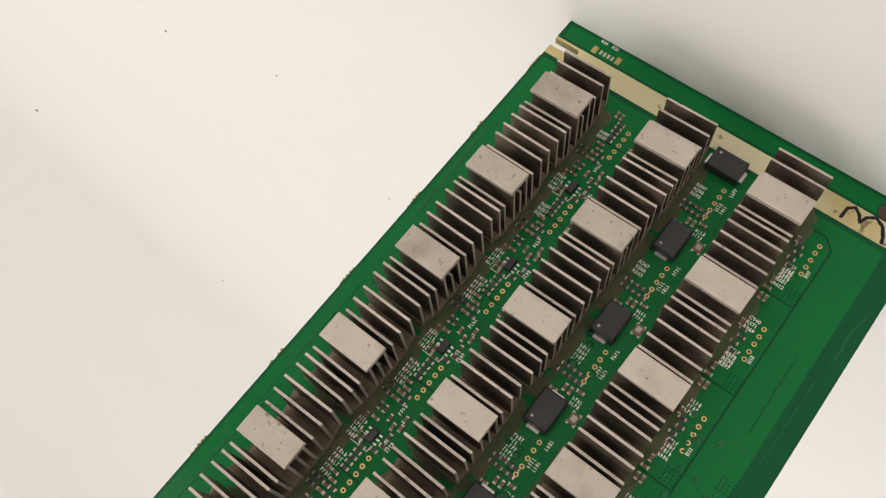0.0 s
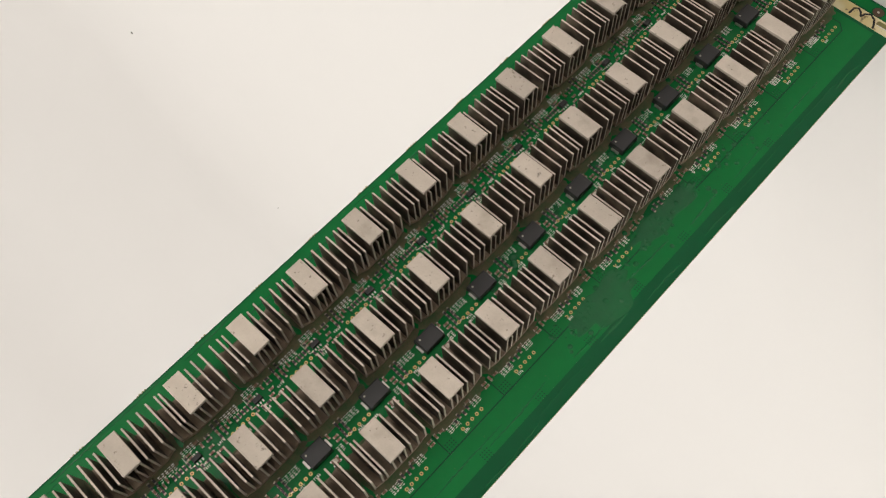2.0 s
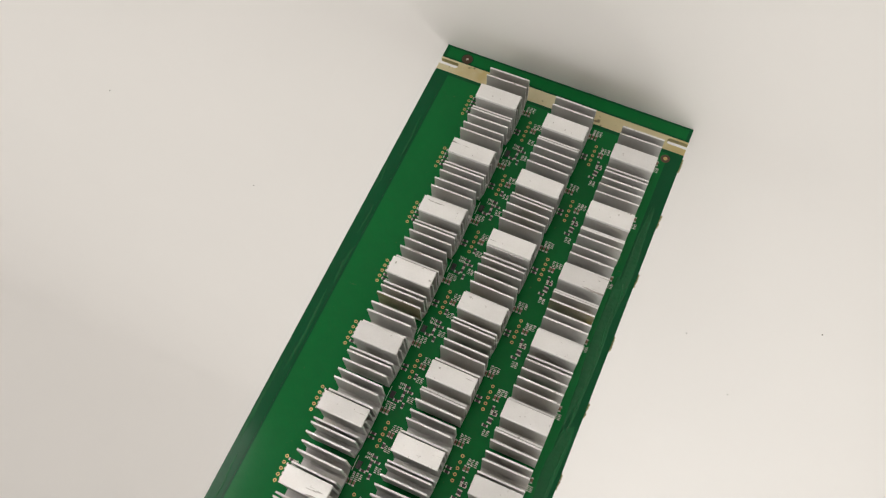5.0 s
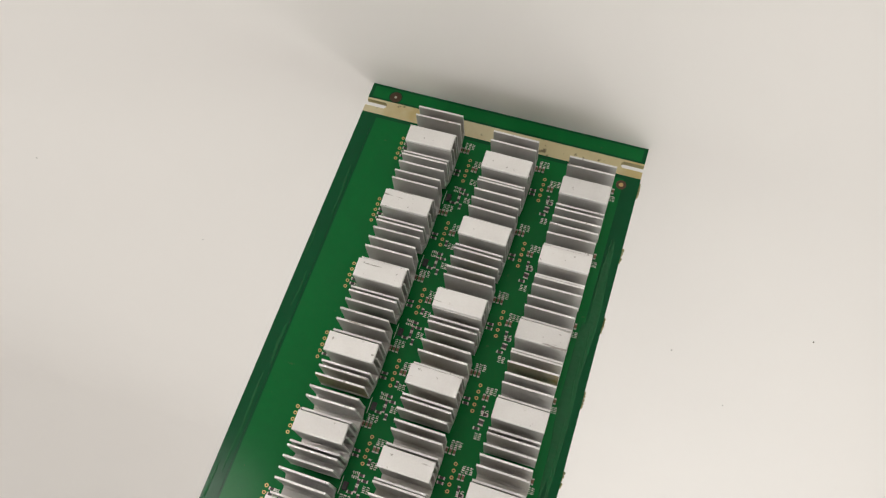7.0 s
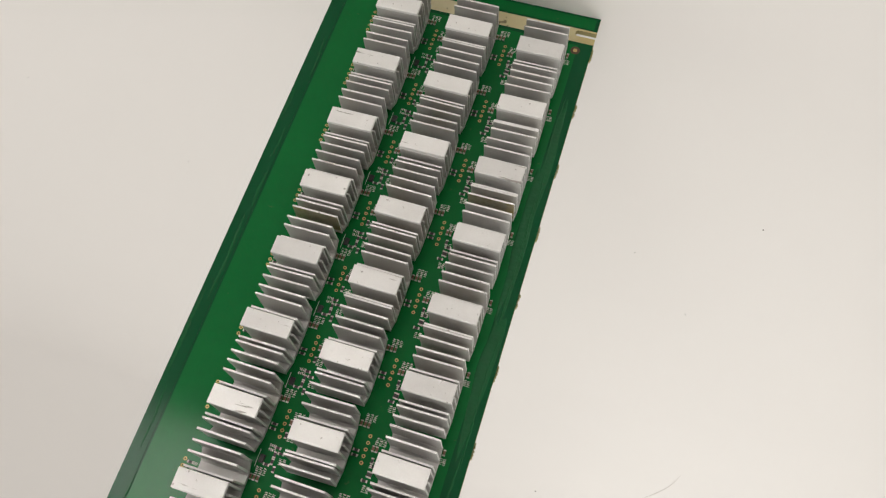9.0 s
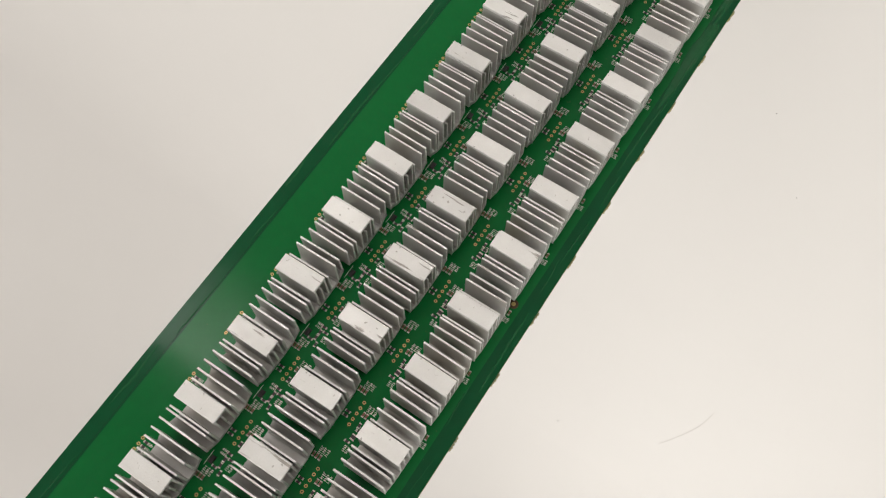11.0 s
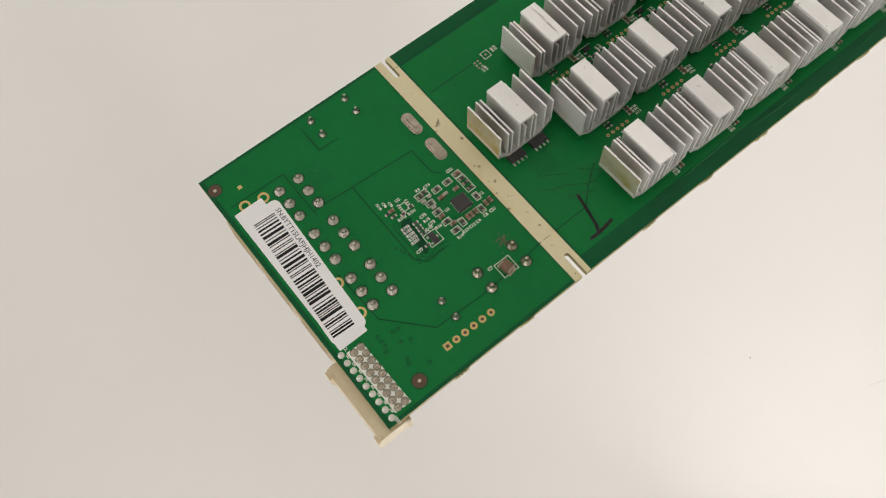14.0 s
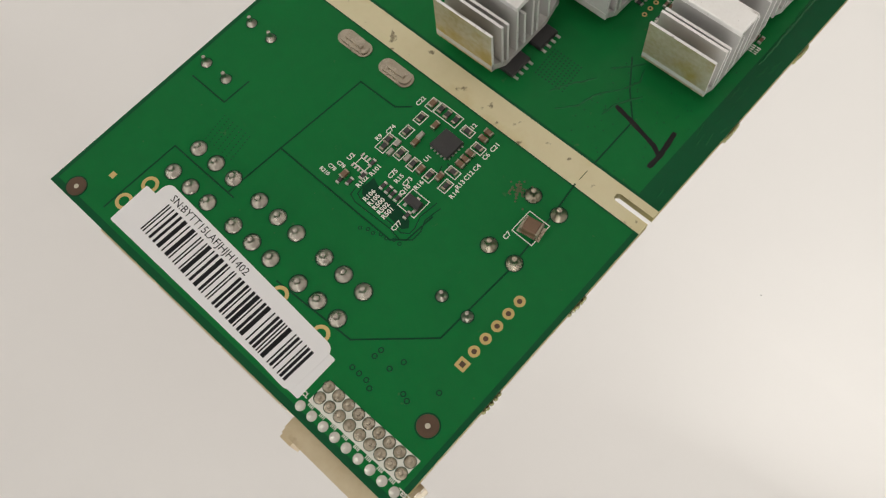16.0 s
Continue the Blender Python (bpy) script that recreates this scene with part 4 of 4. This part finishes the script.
def film(side, u, v, du, dv, seed):
    """A thin irregular pool of lacquer round (u, v)."""
    r = random.Random(seed)
    lobes = [(r.uniform(0.05, 0.16), k, r.uniform(0, 6.28)) for k in (2, 3, 5, 8)]
    n, rings = 48, []
    for s, c in ((1.0, -0.03), (0.97, 0.006), (0.9, 0.02), (0.6, 0.026)):
        rings.append([(u + du * s * math.cos(t) * w, v + dv * s * math.sin(t) * w, TOP + c)
                      for t in [2 * math.pi * i / n for i in range(n)] for w in [1 + sum(a * math.cos(k * t + p) for a, k, p in lobes)]])
    faces = [tuple(range(3 * n, 4 * n))]
    for k in range(3):
        faces += [(k * n + i, k * n + (i + 1) % n, (k + 1) * n + (i + 1) % n, (k + 1) * n + i) for i in range(n)]
    shape = Shape().solid([p for ring_ in rings for p in ring_], faces)
    part("lacquer_film", shape.mesh("lacquer_film", side, [LACQUER], True, absolute=True), board, label="glossy pool of clear lacquer")


for k, (side, u, v, du, dv) in enumerate(((1, 402, 65.0, 14, 3.6), (1, 372, 69.5, 12, 4.6), (-1, 437, 3.2, 30, 1.9), (-1, 390, 2.8, 18, 1.8))):
    film(side, u, v, du, dv, 60 + k)
for pts in ([(64.0, 24.0), (67.0, 21.5), (70.5, 20.6), (74.0, 18.0)], [(66.0, 27.0), (69.5, 25.0), (73.0, 22.5)], [(74.0, 18.0), (77.0, 16.5), (79.5, 17.5)],
            [(68.0, 17.5), (71.0, 17.0), (75.0, 14.5)], [(76.0, 22.0), (78.5, 19.5), (80.5, 18.0)]):
    ridge(-1, pts, 0.24, 0.07)

# drops of lacquer over the wide margin and between the rows of the front face
drops = Shape()
for k in range(260):
    u = mix.uniform(355, 452)
    v = mix.gauss(66.0, 3.2) if k % 3 else mix.gauss(44.0, 1.8)
    r = mix.uniform(0.2, 0.8) * (1.0 if k % 9 else 1.7)
    h = r * mix.uniform(0.14, 0.28)
    drops.lathe([(r, TOP - 0.03), (r * 0.92, TOP + h * 0.35), (r * 0.7, TOP + h * 0.72), (r * 0.4, TOP + h * 0.94), (r * 0.12, TOP + h)], u, v, sides=12)
part("lacquer_spatter", drops.mesh("lacquer_spatter", 1, [LACQUER], True, absolute=True), board, label="glossy spatter of clear lacquer", kind="stuff")

# grime that has settled round the dusty sinks
grime = []
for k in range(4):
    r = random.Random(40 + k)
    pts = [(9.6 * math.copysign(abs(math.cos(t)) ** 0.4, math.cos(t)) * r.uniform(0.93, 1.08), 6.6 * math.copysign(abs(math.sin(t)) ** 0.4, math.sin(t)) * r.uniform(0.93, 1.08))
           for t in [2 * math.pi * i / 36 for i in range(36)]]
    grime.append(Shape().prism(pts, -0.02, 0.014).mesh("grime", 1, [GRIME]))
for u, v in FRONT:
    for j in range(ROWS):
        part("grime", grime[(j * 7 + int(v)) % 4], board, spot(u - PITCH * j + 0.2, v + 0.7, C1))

# marker strokes
def stroke(name, points, side, width, label):
    shape = Shape()
    n = len(points)
    fine = []
    for (a0, b0), (a1, b1) in zip(points, points[1:]):
        for k in range(4):
            t = k / 4
            fine.append((a0 + (a1 - a0) * t, b0 + (b1 - b0) * t))
    fine.append(points[-1])
    left, right = [], []
    for i, (a, b) in enumerate(fine):
        a0, b0 = fine[max(i - 1, 0)]
        a1, b1 = fine[min(i + 1, len(fine) - 1)]
        d = math.hypot(a1 - a0, b1 - b0)
        w = width / 2 * (0.94 + 0.1 * math.sin(i * 1.7)) * (0.7 if i in (0, len(fine) - 1) else 1.0)
        left.append((a - (b1 - b0) / d * w, b + (a1 - a0) / d * w))
        right.append((a + (b1 - b0) / d * w, b - (a1 - a0) / d * w))
    lift = 0.016 + 0.003 * rnd.random()
    verts = [(a, b, TOP + lift) for a, b in left + right]
    n = len(left)
    shape.solid(verts + [(a, b, TOP - 0.02) for a, b, c in verts], [(i, i + 1, n + i + 1, n + i) for i in range(n - 1)]
                + [(i, i + 1, 2 * n + i + 1, 2 * n + i) for i in list(range(n - 1)) + list(range(n, 2 * n - 1))])
    part(name, shape.mesh(name, side, [INK], absolute=True), board, label=label)


stroke("marker_stroke", [(70.9, 16.8), (70.2, 13.2), (68.9, 7.6), (67.9, 5.9)], -1, 0.85, "hand-drawn black marker line")
stroke("marker_stroke", [(65.2, 5.9), (67.9, 5.8), (70.5, 6.1), (73.0, 6.5)], -1, 0.95, "hand-drawn black marker line")
stroke("marker_stroke", [(493.4, 65.0), (496.0, 65.2), (496.9, 66.3), (496.0, 67.5), (494.6, 68.2), (496.2, 68.8), (497.2, 70.2), (496.2, 71.9), (494.2, 72.9), (492.9, 73.2)], 1, 0.7, "hand-drawn black marker numeral")

# ---- connector under the near end ----
conn = thing("board_connector", spot(0, 9.8, 4), "cream nylon ribbon-cable connector, browned with age", "connector")
shape = Shape().box(-2.9, -2.1, -10.4, 10.4, 0.95, 7.6).box(4.4, 5.4, -10.6, 10.8, 0.95, 8.0).box(-2.1, 4.4, -10.4, -9.4, 0.95, 7.6).box(-2.1, 4.4, 9.6, 10.6, 0.95, 7.6).box(-2.1, 4.4, -9.4, 9.6, 0.95, 2.4)
for s in (-1, 1):
    shape.box(-3.6, -2.9, s * 9.3 - 1.0, s * 9.4 + 1.1, 2.2, 7.4)
data = shape.mesh("housing", 1, [CREAM])
ob = part("housing", data, conn, spot(0, 9.8, 0) - spot(0, 9.8, 4))
for v in (59.8, 44.8, 29.9):
    ob = thing("power_socket", spot(6, v, 4), "pale nylon six-way power socket on the board's underside", "connector", "power sockets")
    body = Shape().box(-6.3, 9.0, -6.6, 6.6, 0.95, 1.9)
    for b0, b1 in ((-6.6, -5.8), (5.8, 6.6)):
        body.box(-6.3, 9.0, b0, b1, 1.9, 9.5)
    body.box(-6.3, 9.0, -5.8, 5.8, 8.7, 9.5).box(8.2, 9.0, -5.8, 5.8, 1.9, 8.7)
    part("housing", body.mesh("housing", 1, [CREAM]), ob, spot(6, v, 0) - spot(6, v, 4))

# ---- crumbs and hairs on the table ----
def crumb(x, y, size, seed):
    """A flattened, uneven grain."""
    r = random.Random(seed)
    grain = bmesh.new()
    bmesh.ops.create_icosphere(grain, subdivisions=2, radius=0.5)
    k = (r.uniform(0.7, 1.3), r.uniform(0.45, 0.8), 0.5)
    for p in grain.verts:
        w = r.uniform(0.75, 1.2) * size * 0.001
        p.co = Vector((p.co.x * k[0], p.co.y * k[1], p.co.z * k[2])) * w
    mesh = bpy.data.meshes.new("crumb")
    grain.to_mesh(mesh)
    grain.free()
    mesh.materials.append(DIRT)
    ob = new("crumb", mesh)
    ob.location, ob.rotation_euler = (x, y, size * 0.0002), (0, 0, r.uniform(0, 6.28))
    return tagged(ob, "tiny dark crumb of dirt on the white table", "crumb", "crumbs on the table")


def hair(points, width):
    """A thin bent fibre lying on the table."""
    curve = bpy.data.curves.new("hair", "CURVE")
    curve.dimensions, curve.bevel_depth, curve.bevel_resolution, curve.resolution_u = "3D", width * 0.0005, 1, 6
    line = curve.splines.new("NURBS")
    line.points.add(len(points) - 1)
    for p, (x, y) in zip(line.points, points):
        p.co = (x, y, width * 0.0005, 1)
    line.use_endpoint_u, line.order_u = True, 3
    tmp = bpy.data.objects.new("hair", curve)
    scene.collection.objects.link(tmp)
    bpy.context.view_layer.update()
    mesh = bpy.data.meshes.new_from_object(tmp.evaluated_get(bpy.context.evaluated_depsgraph_get()))
    bpy.data.objects.remove(tmp)
    mesh.materials.clear()
    mesh.materials.append(FIBRE_GREY)
    tagged(new("hair", mesh), "fine grey hair lying on the white table", "hair", "hairs on the table")


DIRT = material("dark_dirt", (0.10, 0.085, 0.075), (0.2, 0.17, 0.15), 0.8, scale=900, fine=4000)
FIBRE_GREY = material("grey_hair", (0.55, 0.51, 0.47), (0.42, 0.38, 0.35), 0.6, scale=200)
for k, (x, y, size) in enumerate(((-0.243, -0.150, 1.1), (-0.703, -0.620, 3.2), (-0.165, -0.120, 0.9), (-0.116, -0.166, 0.9), (-0.496, -0.820, 2.2), (-0.116, 0.099, 1.0),
                                  (-0.074, 0.149, 0.7), (-0.109, 0.205, 0.8), (0.158, 0.181, 0.7), (0.227, 0.132, 0.7), (-0.073, 0.947, 2.2))):
    crumb(x, y, size, 300 + k)
hair([(-0.181, 0.772), (-0.186, 0.722), (-0.189, 0.672), (-0.190, 0.630), (-0.187, 0.586)], 0.35)
hair([(-0.071, -0.857), (-0.076, -0.920), (-0.074, -1.000)], 0.5)

# ---- barcode label ----
label = thing("barcode_label", spot(7, 43, -(C1 + 0.02)), "white paper serial label with a black barcode", "label")
off = lambda u, v, c: spot(u, v, -c) - spot(7, 43, -(C1 + 0.02))


def sheet(name, cu, cv, w, h, turn, c0, c1, r, mat, text):
    pts = []
    for su, sv, a0 in ((1, 1, 0), (-1, 1, 90), (-1, -1, 180), (1, -1, 270)):
        for k in range(5):
            t = radians(a0 + 22.5 * k)
            pts.append((su * (w / 2 - r) + r * math.cos(t), sv * (h / 2 - r) + r * math.sin(t)))
    s, k = math.sin(radians(turn)), math.cos(radians(turn))
    pts = [(a * k - b * s, a * s + b * k) for a, b in pts]
    part(name, Shape().prism(pts, c0, c1).mesh(name, -1, [mat]), label, off(cu, cv, 0.0), text)


sheet("backing_label", 6.0, 43.4, 7.9, 44.2, 0, C1 - 0.01, C1 + 0.06, 0.3, PAPER, "older white label beneath")
sheet("paper", 7.3, 43.0, 9.3, 40.6, -2.6, C1 + 0.05, C1 + 0.13, 1.5, PAPER, "white paper")
bars = Shape()
x, k = -18.2, 0
seq = random.Random(1402)
while x < 17.6:
    w = seq.choice((0.26, 0.26, 0.26, 0.52, 0.52, 0.8))
    bars.box(-3.55, 2.35, x, x + w, C1 + 0.12, C1 + 0.145)
    x += w + seq.choice((0.26, 0.26, 0.3, 0.52, 0.75))
turned = Shape().moved(bars, 0, 0, -2.6)
part("barcode", turned.mesh("barcode", -1, [PRINT]), label, off(7.0, 42.7, 0.0), "black printed bars", "stuff")
s, k = math.sin(radians(-2.6)), math.cos(radians(-2.6))
right = Vector((-math.cos(radians(2.6)), 0, math.sin(radians(2.6))))
upward = Vector((-math.sin(radians(2.6)), 0, -math.cos(radians(2.6))))
lettering("SN:BYTT15LAFJHJH1402", 1.85, PRINT, label, right, upward, off(10.75, 60.6, C1 + 0.14), "serial_text", "small black printed characters")
